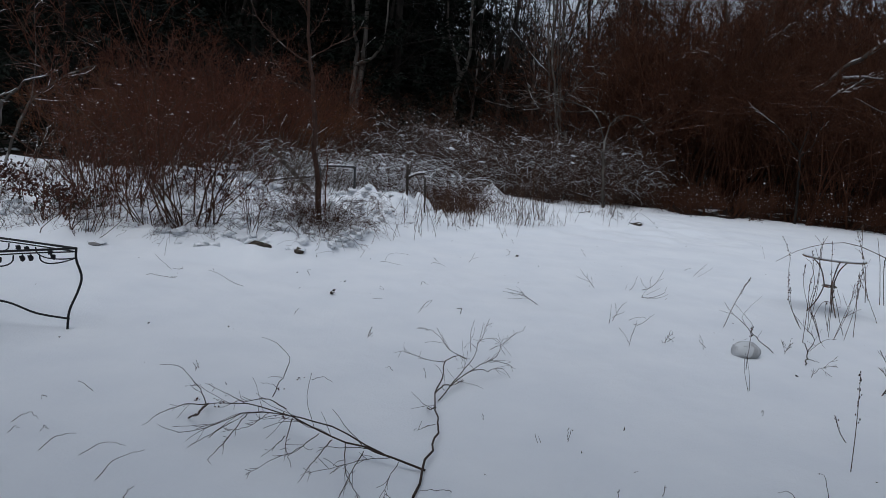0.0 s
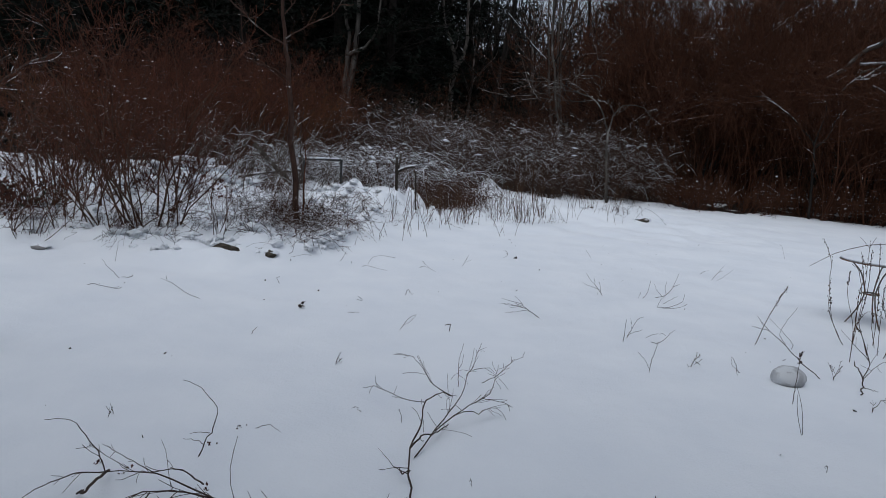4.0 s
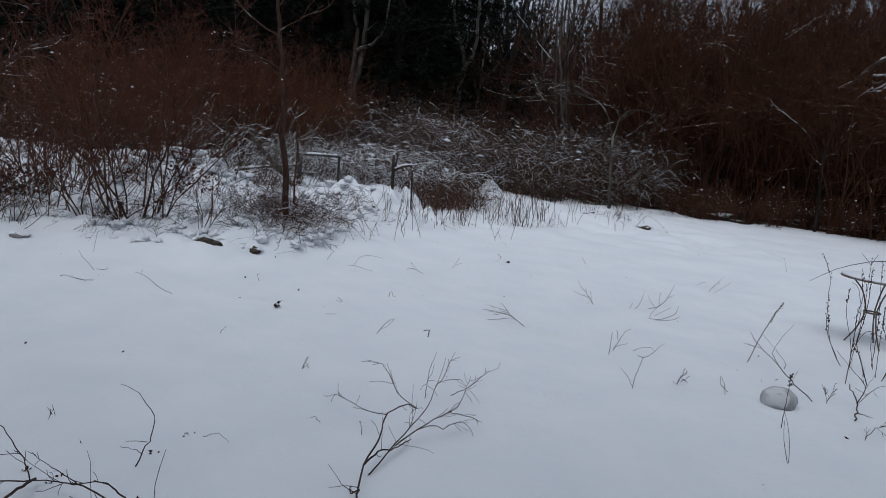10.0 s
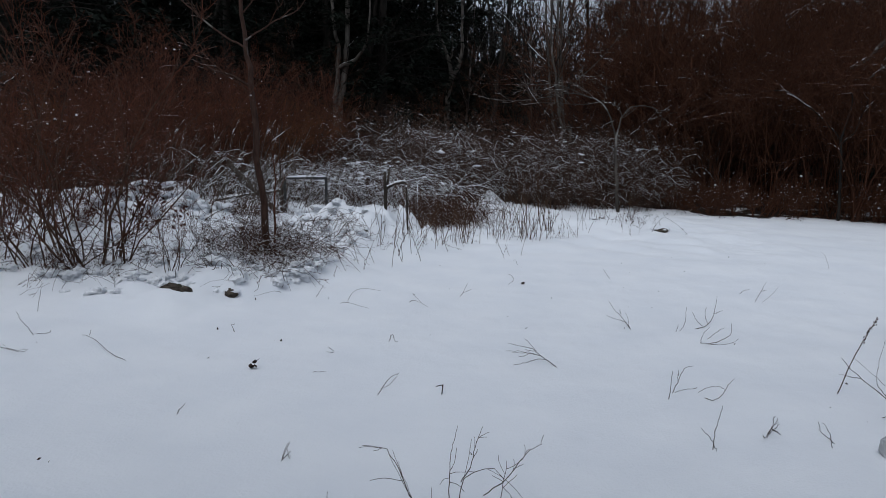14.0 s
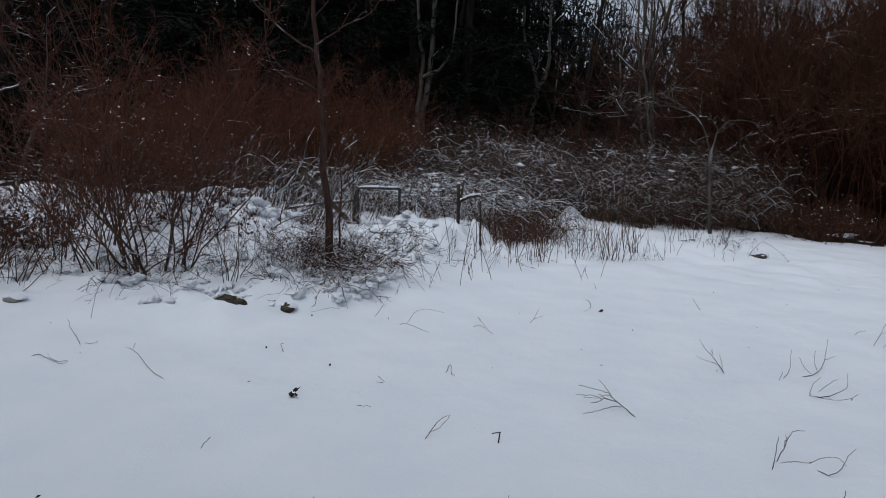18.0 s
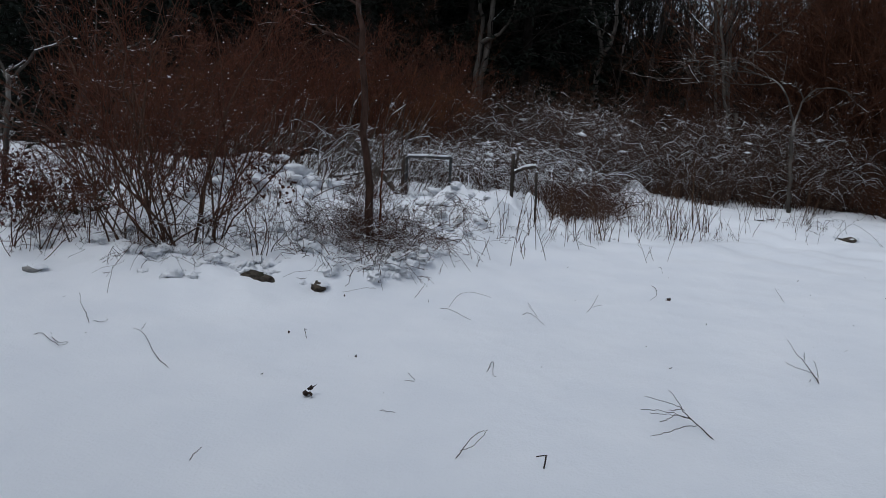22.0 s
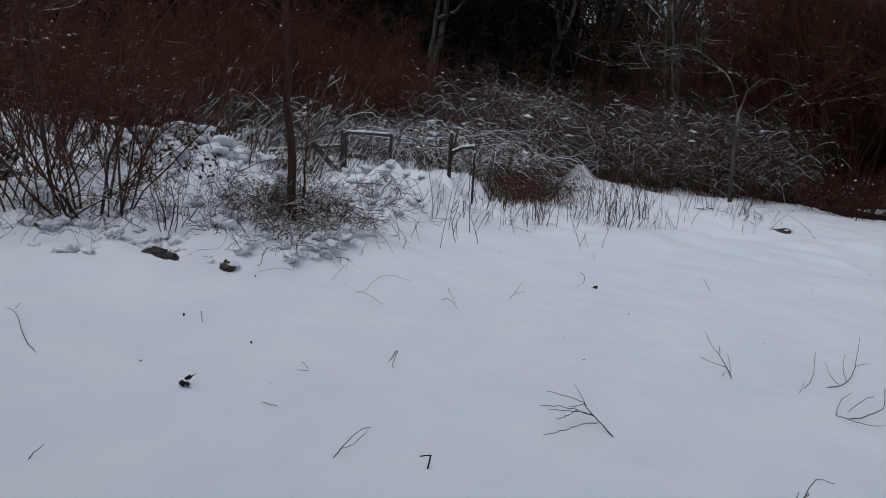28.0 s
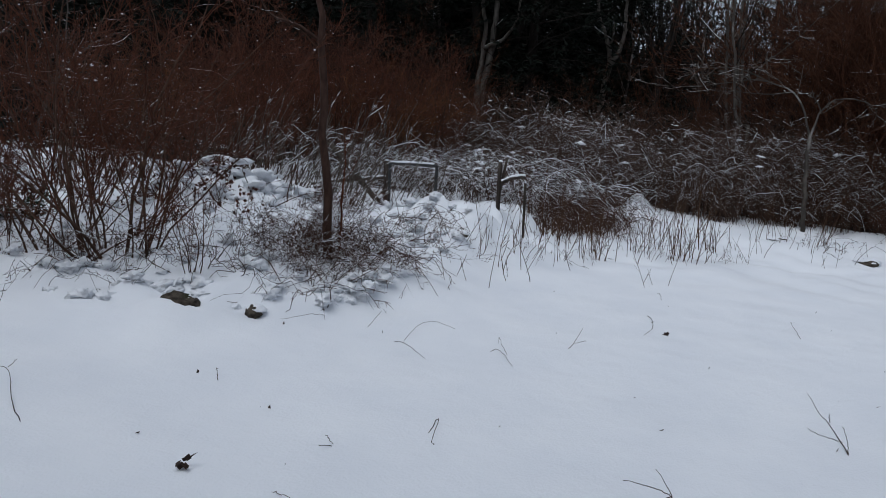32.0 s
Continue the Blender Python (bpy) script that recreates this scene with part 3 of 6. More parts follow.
def clear(spots, wide=1.3):
    """Leave a little open ground before the two grey trees at the wood's edge."""
    ways = (((-3.2, 19.5), (-4.85, 26.5)), ((-0.5, 19.5), (-1.25, 33.0)))
    out = []
    for x, y in spots:
        keep = True
        for (ax, ay), (bx, by) in ways:
            f = (y - ay) / (by - ay)
            if 0 < f < 1.04 and abs(x - ax - f * (bx - ax)) < wide:
                keep = False
        if keep:
            out.append((x, y))
    return out


# shrubs on the bank
near = [shrub("shrub", "multi-stemmed bare red-brown shrub with flecks of snow", "bare shrubs on the bank", 11 + i, h, n, ln, STEM_BARK, RED_TWIG, 0.07, (6, 5, 3), 0.0045, r, near_by=True)
        for i, (h, n, ln, r) in enumerate(((2.0, 9, (4, 40), 0.010), (1.5, 8, (6, 48), 0.008), (2.7, 9, (3, 34), 0.012), (1.2, 8, (10, 55), 0.007)))]
scatter(near, [(-3.3, 8.75), (-4.35, 8.7), (-3.45, 8.95), (-3.75, 8.6), (-4.5, 9.6), (-4.9, 10.0), (-5.9, 10.9), (-5.1, 11.2), (-6.2, 11.7), (-4.6, 12.2)], 21)
scatter(near[1:2] + near[3:4], [(-4.3, 8.0), (-4.9, 8.1), (-2.6, 8.7)], 38, 0.5, 0.75, True)
tangle = [bramble("low_tangle", "low tangle of thin dark arching stems half sunk in snow", 31 + i, n, r, h, w, 0.4, 0.0025, TWIG, "low tangles on the bank", True, 0.004, 5, wild=0.035) for i, (n, r, h, w) in enumerate(((26, 0.8, 0.32, 0.42), (20, 1.0, 0.24, 0.5), (28, 0.7, 0.46, 0.42)))]
scatter(tangle, [(-1.45, 10.9), (-1.8, 9.6), (-1.8, 9.35), (-2.1, 9.7), (-1.7, 9.55), (-2.3, 9.4), (-3.3, 8.7), (-1.9, 9.3), (-3.7, 8.7), (-4.6, 8.6), (-1.75, 9.85), (-2.6, 10.0), (-5.3, 8.5), (-2.0, 10.2), (-2.3, 10.4), (-2.0, 9.9), (-1.7, 9.9), (-6.1, 8.9), (-3.0, 11.6), (-3.4, 12.0), (-2.2, 9.9), (-2.6, 11.0), (-4.9, 10.6), (-4.2, 12.2), (-6.6, 10.2), (-7.4, 10.0), (-7.2, 11.6), (-8.2, 12.0), (-6.4, 11.0), (-8.8, 10.8), (-7.8, 13.0), (-9.4, 12.6), (-1.8, 10.0), (-2.8, 12.4)], 22, 0.75, 1.1)
sparse = [bramble("sparse_stems", "few thin bent stems standing in the snow of the bank", 35 + i, 9, 0.5, 0.3, 0.4, 0.6, 0.003, DARK_BARK, "thin stems on the bank", True, 0.0036, 3, wild=0.02) for i in range(2)]
scatter(sparse, [(-2.6, 9.0), (-3.0, 8.5), (-3.5, 8.25), (-4.2, 8.2), (-3.2, 9.6), (-2.8, 9.6), (-3.6, 9.9), (-4.8, 8.2), (-2.2, 8.7), (-5.5, 8.1), (-1.7, 8.9), (-3.1, 10.2), (-0.2, 11.9), (0.7, 12.9), (-0.6, 11.5), (2.9, 14.6), (3.2, 14.5), (1.7, 13.6)], 42, 0.7, 1.2)
def wand_clump(seed, count, height, spread, lean):
    """Long thin wands that all slant one way, with snow along them."""
    rng = np.random.default_rng(seed)
    ob = thing("wand_shrub", "bare shrub of long slanting snow-lined wands", "shrub", "slanting wands behind the brush pile")
    base = np.concatenate([rng.normal(0, spread, (count, 2)), np.full((count, 1), -0.05)], 1)
    way = np.stack([lean + rng.normal(0, 0.2, count), rng.normal(0, 0.2, count), np.ones(count)], -1)
    s0 = grow(rng, base, way, height * rng.uniform(0.5, 1.15, count), 9, 0.014, 0.0, rng.uniform(0.006, 0.010, count), 0.0035)
    s1 = fork(rng, s0, 4, 0.35, 0.95, (12, 35), (0.15, 0.35), 5, 0.06, 0.0, 0.6, 0.0022)
    for i in range(count):
        part("side_shoot", skin([one(s1, i * 4, 4)], 3), GREY_TWIG, part("wand", skin([one(s0, i)], 4), GREY_TWIG, ob), kind="stuff")
    part("snow", skin(snow_on(rng, [s0, s1], 0.9, 0.004, 0.12, 0.75), 4), SNOW_CLUMP, ob, "snow lying along the wands", "stuff")
    part("snow_tuft", flecks(rng, [s1], 0.12, 0.008), SNOW_CLUMP, ob, "small tufts of snow caught at the tips", "stuff")
    return ob


wands = [wand_clump(131 + i, 9, h, 0.3, ln) for i, (h, ln) in enumerate(((1.35, 0.4), (1.6, 0.25), (1.25, 0.6)))]
wand_rng = np.random.default_rng(33)
for i, (x, y) in enumerate(((-4.3, 12.0), (-3.9, 12.4), (-3.5, 12.6), (-3.1, 12.3), (-4.7, 12.5), (-2.9, 13.0), (-4.2, 13.2), (-3.6, 13.4), (-5.1, 12.2), (-5.5, 13.0), (-3.2, 13.9), (-4.9, 13.6), (-2.4, 14.3), (-6.2, 12.4), (-7.0, 12.6), (-8.0, 12.8), (-8.8, 11.8), (-3.4, 11.7), (-2.7, 11.9))):
    m = pose(x, y, gz(x, y), 0, 0, wand_rng.uniform(-25, 25)) @ Matrix.Scale(wand_rng.uniform(0.8, 1.15), 4)
    if i < 3:
        wands[i].matrix_basis = m
    else:
        copy_thing(wands[i % 3], m)

# taller red and ochre shrubs behind the bank
back = [shrub("tall_shrub", "tall dense red-brown shrub bare of leaves", "tall red-brown shrubs before the wood", 41 + i, h, n, (3, 32), TWIG, m, 0.012, (8, 6, 3), 0.006, 0.014, foot=0.5)
        for i, (h, n, m) in enumerate(((2.4, 14, RED_TWIG), (2.0, 16, OCHRE_TWIG), (2.8, 12, RED_TWIG)))]
scatter(back, [(-5.0, 16.0), (-3.9, 15.4), (-5.4, 14.2), (-6.6, 14.4), (-8.2, 14.6), (-4.8, 16.6), (-6.6, 16.6), (-8.6, 16.8), (-3.5, 17.4), (-5.4, 18.4), (-7.4, 18.6), (-4.6, 15.0), (-9.6, 19.0), (-4.2, 18.8), (-5.9, 15.2), (-3.4, 16.2)], 23)

# brambles: snowy ones behind the gate, dark matted ones before the wood
snowy = [bramble("bramble", "arching brambles laden with snow", 51 + i, 75, 1.35, 0.62, 0.7, 0.8, 0.005, CANE, "snowy brambles behind the gate", side_shoots=5, lumps=0.5, wild=0.02, r=0.0055) for i in range(3)]
scatter(snowy, [(-3.1, 15.0), (-2.4, 15.1), (-1.6, 15.0), (-0.9, 15.0), (-2.0, 15.8), (-1.2, 15.8), (-2.9, 15.9), (-0.5, 15.5), (-3.9, 14.8), (-3.6, 15.7), (-1.7, 16.4), (-2.6, 16.6)], 24)
matted = [bramble("matted_bramble", "dark matted brambles with patches of snow on top", 61 + i, 130, 1.3, 1.5, 0.9, 0.3, 0.005, CANE, "dark matted brambles before the wood", False, side_shoots=6, lumps=0.1, wild=0.03, r=0.006) for i in range(3)]
scatter(matted, [(-0.4, 17.2), (1.35, 18.2), (2.3, 18.4), (-1.2, 17.6), (1.2, 19.0), (2.2, 19.2), (3.2, 18.9), (-2.0, 17.9), (4.2, 19.6), (-0.2, 18.7), (1.7, 17.7), (-1.0, 18.8), (-0.7, 16.6), (-3.0, 18.2), (0.4, 19.2), (3.7, 18.5), (4.4, 18.8), (2.9, 18.3)], 25)
ruddy = [bramble("bramble", "dark brown bramble arching over a dark hollow", 66, 70, 0.9, 0.55, 0.45, 0.08, 0.005, TWIG, "rusty brambles")]
scatter(ruddy, [(-0.55, 13.9), (-0.15, 14.3), (-0.4, 14.7), (0.05, 15.2)], 34)

# dead stalks
stalks = [stalk_clump("cluster of dry brown stalks standing in snow", 71 + i, n, h, s) for i, (n, h, s) in enumerate(((7, 0.55, 0.4), (6, 0.8, 0.3), (8, 0.34, 0.45), (11, 0.75, 0.14)))]
scatter(stalks, [(-0.66, 11.1), (-0.47, 11.6), (-0.26, 11.8), (0.06, 12.9), (0.4, 12.6), (0.78, 13.6), (1.1, 13.2), (1.44, 13.9), (2.05, 14.1), (2.56, 15.2), (2.63, 14.5), (3.1, 14.9), (-0.9, 11.3), (-0.1, 12.2), (0.2, 13.4), (1.15, 13.0), (1.12, 13.35), (0.5, 14.2), (1.7, 14.8), (-0.4, 12.4), (-0.7, 12.3), (0.9, 12.7), (1.35, 13.3), (1.0, 14.8), (0.0, 14.3), (1.25, 13.15), (-0.35, 13.2), (0.6, 13.0), (2.3, 14.9), (1.2, 14.2), (-0.55, 12.0), (0.15, 12.3)], 26, 0.7, 1.25)
lone = [stalk_clump("few dark slanting stems beside the gap in the bank", 77, 4, 0.6, 0.25)]
scatter(lone, [(-0.86, 10.1), (-1.0, 10.9), (0.77, 11.25), (1.9, 13.3), (-0.5, 10.8), (2.9, 13.9)], 41, 0.55, 1.1)

# the thicket along the lawn's far side, and the dark understorey of the wood
dense = [shrub("thicket_shrub", "tall dark bare shrub in a dense brown thicket", "dense thicket beside the lawn", 81 + i, h, n, (2, 24), THICKET, THICKET, 0.0025, (7, 5, 3), 0.011, 0.017, foot=0.8, fine=0.0026)
         for i, (h, n) in enumerate(((5.2, 14), (4.2, 15), (6.2, 13)))]
spots = sorted(strip(plan, 40, 4.0, 14.5, wood_edge, 4.2, 0.55), key=lambda s: s[1] - wood_edge(s[0]))
spots += strip(plan, 8, 3.0, 8.0, lambda x: 20.5, 4.0, 0.9)
scatter(dense, spots, 27)
scatter(dense, strip(plan, 14, 7.0, 22.0, lambda x: wood_edge(x) + 3.5, 6.0, 1.2), 35, 1.4, 1.9, True)
scatter(dense, clear(strip(plan, 12, -8.0, 2.5, lambda x: 19.6, 1.6, 0.6), 0.5), 39, 0.4, 0.55, True)
# understorey: canopy shade comes from the darkened bark colour, not from occlusion
gloom = [shrub("understorey_shrub", "bare shrub deep in the wood, shade put into its bark colour", "understorey of the wood", 141 + i, h, 13, (2, 30), WOOD_SHADE_BARK, WOOD_SHADE_BARK, 0.002, (7, 5, 3), 0.009, 0.017, foot=0.8, fine=0.0028) for i, h in enumerate((4.2, 3.4))]
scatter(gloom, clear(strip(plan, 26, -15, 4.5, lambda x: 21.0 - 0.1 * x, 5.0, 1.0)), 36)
brush = [shrub("underbrush", "dark low brush at the foot of the thicket", "low brush along the thicket", 91 + i, 1.1, 18, (10, 60), THICKET, THICKET, 0.035, (5, 4, 2), 0.008, 0.009, foot=0.4) for i in range(2)]
scatter(brush, strip(plan, 30, 2.6, 13.5, lambda x: wood_edge(x) - 0.35, 0.9, 0.3), 28)

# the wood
trees = [bare_tree("bare tree with dark trunk at the back of the wood", 101 + i, h, r, GREY_BARK if i % 2 else WOOD_SHADE_BARK, WOOD_SHADE_BARK) for i, (h, r) in enumerate(((13, 0.12), (11, 0.09), (15, 0.15), (10, 0.07)))]
scatter(trees, clear(strip(plan, 50, -24, 34, lambda x: 24.0, 24.0, 1.6)) + [(3.5, 29.0), (4.6, 31.0), (5.6, 28.0), (6.4, 33.0), (2.4, 31.0), (7.5, 30.0), (5.0, 35.0), (8.6, 27.5), (9.8, 30.0)], 29)
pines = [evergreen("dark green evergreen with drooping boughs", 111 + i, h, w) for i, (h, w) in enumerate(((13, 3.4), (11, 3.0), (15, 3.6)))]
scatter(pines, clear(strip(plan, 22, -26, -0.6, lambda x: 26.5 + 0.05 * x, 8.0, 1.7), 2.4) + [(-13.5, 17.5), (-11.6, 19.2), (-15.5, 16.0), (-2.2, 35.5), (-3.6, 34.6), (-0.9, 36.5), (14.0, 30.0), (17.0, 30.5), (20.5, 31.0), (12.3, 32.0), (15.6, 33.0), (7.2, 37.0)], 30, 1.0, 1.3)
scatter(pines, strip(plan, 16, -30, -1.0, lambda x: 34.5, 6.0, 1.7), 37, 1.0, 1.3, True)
small_pines = [evergreen("dark evergreen at the back of the wood", 121, 7.0, 2.6)]
scatter(small_pines, strip(plan, 7, 0, 11, lambda x: 34.0, 6.0, 1.3) + strip(plan, 7, 8, 36, lambda x: 36.0, 10.0, 2.0), 32, 0.8, 1.15)

# ---- the far wood closes the view all round ----
def far_wood(name, radius, height, start, stop, count, seed):
    """A ragged belt of distant trees, seen only through gaps."""
    rng = np.random.default_rng(seed)
    a = np.radians(rng.uniform(start, stop, count))
    d = radius + rng.uniform(0, 14, count)
    base = np.stack([d * np.cos(a), d * np.sin(a), np.full(count, -0.5)], -1)
    s0 = grow(rng, base, np.stack([rng.normal(0, 0.06, count), rng.normal(0, 0.06, count), np.ones(count)], -1), height * rng.uniform(0.5, 1.3, count), 6, 0.05, 0, rng.uniform(0.06, 0.2, count), 0.03)
    s1 = fork(rng, s0, 14, 0.05, 1.0, (30, 75), (0.1, 0.22), 4, 0.15, 0.0, 0.5, 0.03)
    s2 = fork(rng, s1, 3, 0.2, 1.0, (30, 70), (0.4, 0.7), 3, 0.15, 0, 0.9, 0.035)
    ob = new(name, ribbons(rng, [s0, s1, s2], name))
    # open sky lights this belt, so painted-in shade keeps it dark
    ob.data.materials.append(WOOD_SHADE_BARK)
    tagged(ob, "distant belt of dark winter woodland", "woodland", kind="stuff")


far_wood("far_wood", 44, 9.4, 58, 94, 480, 204)
far_wood("far_wood_tall", 42, 17.0, 93, 128, 330, 205)
far_wood("far_wood_tall", 47, 13.0, 60, 92, 45, 206)
far_wood("far_wood", 48, 8.0, 30, 150, 340, 201)
far_wood("far_wood_tall", 46, 15.0, 25, 62, 130, 202)
far_wood("far_wood_tall", 46, 15.0, 88, 150, 130, 203)


# ---- trees with a shape of their own ----
def own_tree(name, label, category, seed, limbs, mat, twig_mat, shoots=(6, 4, 3), snow=0.5, sides=10, thick=0.006, fine=0.0025):
    """A tree from a few bent limbs (points, first and last radius); the first is the trunk."""
    rng = np.random.default_rng(seed)
    ob = thing(name, label, category)
    sets = []
    for i, (points, r0, r1) in enumerate(limbs):
        s = limb(rng, points, r0, r1, 18, min(r0 * 0.3, 0.012))
        sets.append(s)
        bough = part("trunk" if i == 0 else "limb", skin([s], sides if i == 0 else 6), mat, ob)
        if shoots[0]:
            lo = 0.45 if i == 0 else 0.2
            s1 = fork(rng, s, shoots[0], lo, 1.0, (25, 65), (0.07, 0.13) if i == 0 and shoots[0] < 5 else (0.15, 0.32), 6, 0.14, 0.03, 0.45, fine * 1.6)
            s2 = fork(rng, s1, shoots[1], 0.2, 1.0, (25, 60), (0.3, 0.55), 4, 0.15, 0.02, 0.65, fine * 1.2)
            s3 = fork(rng, s2, shoots[2], 0.2, 1.0, (25, 60), (0.35, 0.6), 3, 0.15, 0.0, 0.7, fine)
            part("twig_spray", skin([s1, s2, s3], 3), twig_mat, bough, kind="stuff")
            sets.append(s1)
    lying = snow_on(rng, sets, snow, thick, 0.35, 0.75)
    if lying:
        part("snow", skin(lying, 5), SNOW_CLUMP, ob, "snow lying in the forks and on the limbs", "stuff")
    return ob


own_tree("young_tree", "slender young tree with red-brown bark rising from the bank", "tree", 301, [
    ([(-1.9, 9.6, 0.0), (-1.94, 9.6, 0.6), (-2.0, 9.6, 1.2), (-2.06, 9.6, 1.7), (-2.09, 9.6, 2.1), (-2.15, 9.6, 2.55), (-2.2, 9.6, 3.15), (-2.2, 9.6, 4.8)], 0.042, 0.014),
    ([(-2.08, 9.58, 1.96), (-2.25, 9.5, 2.07), (-2.48, 9.5, 2.13), (-2.6, 9.5, 2.27), (-2.65, 9.5, 2.55), (-2.67, 9.5, 3.0)], 0.013, 0.004),
    ([(-2.13, 9.62, 2.36), (-2.38, 9.65, 2.48), (-2.7, 9.65, 2.72), (-2.9, 9.65, 2.92), (-3.02, 9.65, 3.2)], 0.012, 0.004),
    ([(-2.13, 9.58, 2.44), (-1.82, 9.5, 2.61), (-1.56, 9.5, 2.74), (-1.43, 9.5, 2.95)], 0.009, 0.003),
    ([(-2.17, 9.62, 2.72), (-2.04, 9.7, 2.95), (-1.94, 9.7, 3.3)], 0.008, 0.003),
    ([(-2.2, 9.6, 3.0), (-2.4, 9.5, 3.3), (-2.5, 9.4, 3.9)], 0.009, 0.003)], RED_BARK, TWIG, (4, 3, 2), 0.05, 10, 0.001)
own_tree("sapling", "thin red-brown sapling beside the young tree", "tree", 302, [
    ([(-1.87, 9.72, 0.1), (-1.88, 9.72, 0.73), (-1.87, 9.72, 1.05), (-1.93, 9.74, 1.4)], 0.012, 0.004)], RED_TWIG, RED_TWIG, (5, 2, 1), 0.3, 6)
own_tree("sapling", "thin dark sapling standing before the gate post", "tree", 312, [
    ([(-2.83, 13.2, 0.1), (-2.84, 13.2, 0.5), (-2.86, 13.2, 0.9), (-2.89, 13.2, 1.3), (-2.85, 13.2, 1.7)], 0.017, 0.005)], DARK_BARK, TWIG, (5, 3, 2), 0.3, 6)
own_tree("forked_tree", "small pale-barked tree forking low with spreading limbs", "tree", 303, [
    ([(3.33, 17.3, 0.0), (3.26, 17.3, 0.6), (3.22, 17.3, 1.0), (3.16, 17.3, 1.78)], 0.042, 0.03),
    ([(3.16, 17.3, 1.74), (3.08, 17.3, 2.03), (2.94, 17.3, 2.32), (2.77, 17.3, 2.51), (2.47, 17.3, 2.62), (2.13, 17.3, 2.66), (1.66, 17.3, 2.57), (1.08, 17.3, 2.48), (0.57, 17.3, 2.47)], 0.019, 0.003),
    ([(3.16, 17.3, 1.74), (3.22, 17.3, 2.04), (3.26, 17.3, 2.21), (3.4, 17.3, 2.37), (3.57, 17.3, 2.45), (3.85, 17.3, 2.42), (4.04, 17.3, 2.31), (4.14, 17.3, 2.14)], 0.02, 0.004),
    ([(3.26, 17.3, 2.21), (3.2, 17.3, 2.33), (3.06, 17.3, 2.47), (2.87, 17.3, 2.48)], 0.01, 0.004),
    ([(2.46, 17.3, 2.61), (1.91, 17.2, 2.81), (1.42, 17.2, 2.81), (0.99, 17.2, 2.75)], 0.009, 0.002),
    ([(2.79, 17.3, 2.5), (2.37, 17.4, 2.44), (1.59, 17.4, 2.46), (0.99, 17.4, 2.37)], 0.009, 0.002),
    ([(2.13, 17.3, 2.66), (1.94, 17.3, 2.7), (1.45, 17.3, 2.72), (1.05, 17.3, 2.68)], 0.007, 0.002),
    ([(2.2, 17.35, 2.68), (2.3, 17.5, 2.95), (2.57, 17.5, 3.21), (2.85, 17.5, 3.52), (3.12, 17.5, 3.87)], 0.008, 0.003)], GREY_BARK, GREY_TWIG, (7, 3, 2), 0.12, 8, 0.0015, 0.003)
own_tree("double_trunk_tree", "tall grey tree with a double trunk and snow in its forks", "tree", 304, [
    ([(-4.86, 26.50, -0.20), (-4.84, 26.50, 1.22), (-4.83, 26.50, 1.87), (-4.75, 26.50, 3.10), (-4.62, 26.50, 3.83), (-4.57, 26.50, 4.56), (-4.56, 26.50, 5.47), (-4.37, 26.50, 11.46)], 0.16, 0.07),
    ([(-4.82, 26.33, 0.70), (-4.86, 26.33, 1.86), (-4.91, 26.33, 3.07), (-4.84, 26.33, 3.62), (-4.84, 26.33, 4.08), (-4.79, 26.33, 4.71), (-4.98, 26.33, 5.42), (-5.24, 26.33, 7.99)], 0.11, 0.05),
    ([(-4.83, 26.33, 4.06), (-4.54, 26.33, 4.21), (-4.28, 26.33, 4.33), (-3.99, 26.33, 4.64), (-3.82, 26.33, 5.00), (-3.78, 26.33, 5.44), (-3.68, 26.33, 7.12)], 0.075, 0.03)], PALE_BARK, WOOD_SHADE_BARK, (3.52, 3.95, 1.92), 0.6, 10, 0.012, 0.0045)
own_tree("forked_tree", "dark tree forking into a Y with snow in the fork", "tree", 305, [
    ([(-1.42, 33.00, -0.20), (-1.39, 33.00, 1.62), (-1.36, 33.00, 2.20), (-1.35, 33.00, 3.57), (-1.20, 33.00, 4.57)], 0.15, 0.11),
    ([(-1.20, 33.00, 4.50), (-0.97, 33.00, 4.96), (-0.81, 33.00, 5.51), (-0.78, 33.00, 6.06), (-0.84, 33.00, 6.72), (-0.89, 33.00, 9.15)], 0.1, 0.05),
    ([(-1.20, 33.00, 4.50), (-1.34, 33.00, 5.17), (-1.50, 33.00, 5.60), (-1.74, 33.00, 6.15), (-1.91, 33.00, 6.72), (-2.11, 33.00, 9.15)], 0.1, 0.05),
    ([(-1.34, 33.00, 5.17), (-1.23, 33.00, 5.59), (-1.22, 33.00, 6.24)], 0.05, 0.03)], PALE_BARK, WOOD_SHADE_BARK, (3.31, 3.93, 1.88), 0.7, 10, 0.016, 0.005)
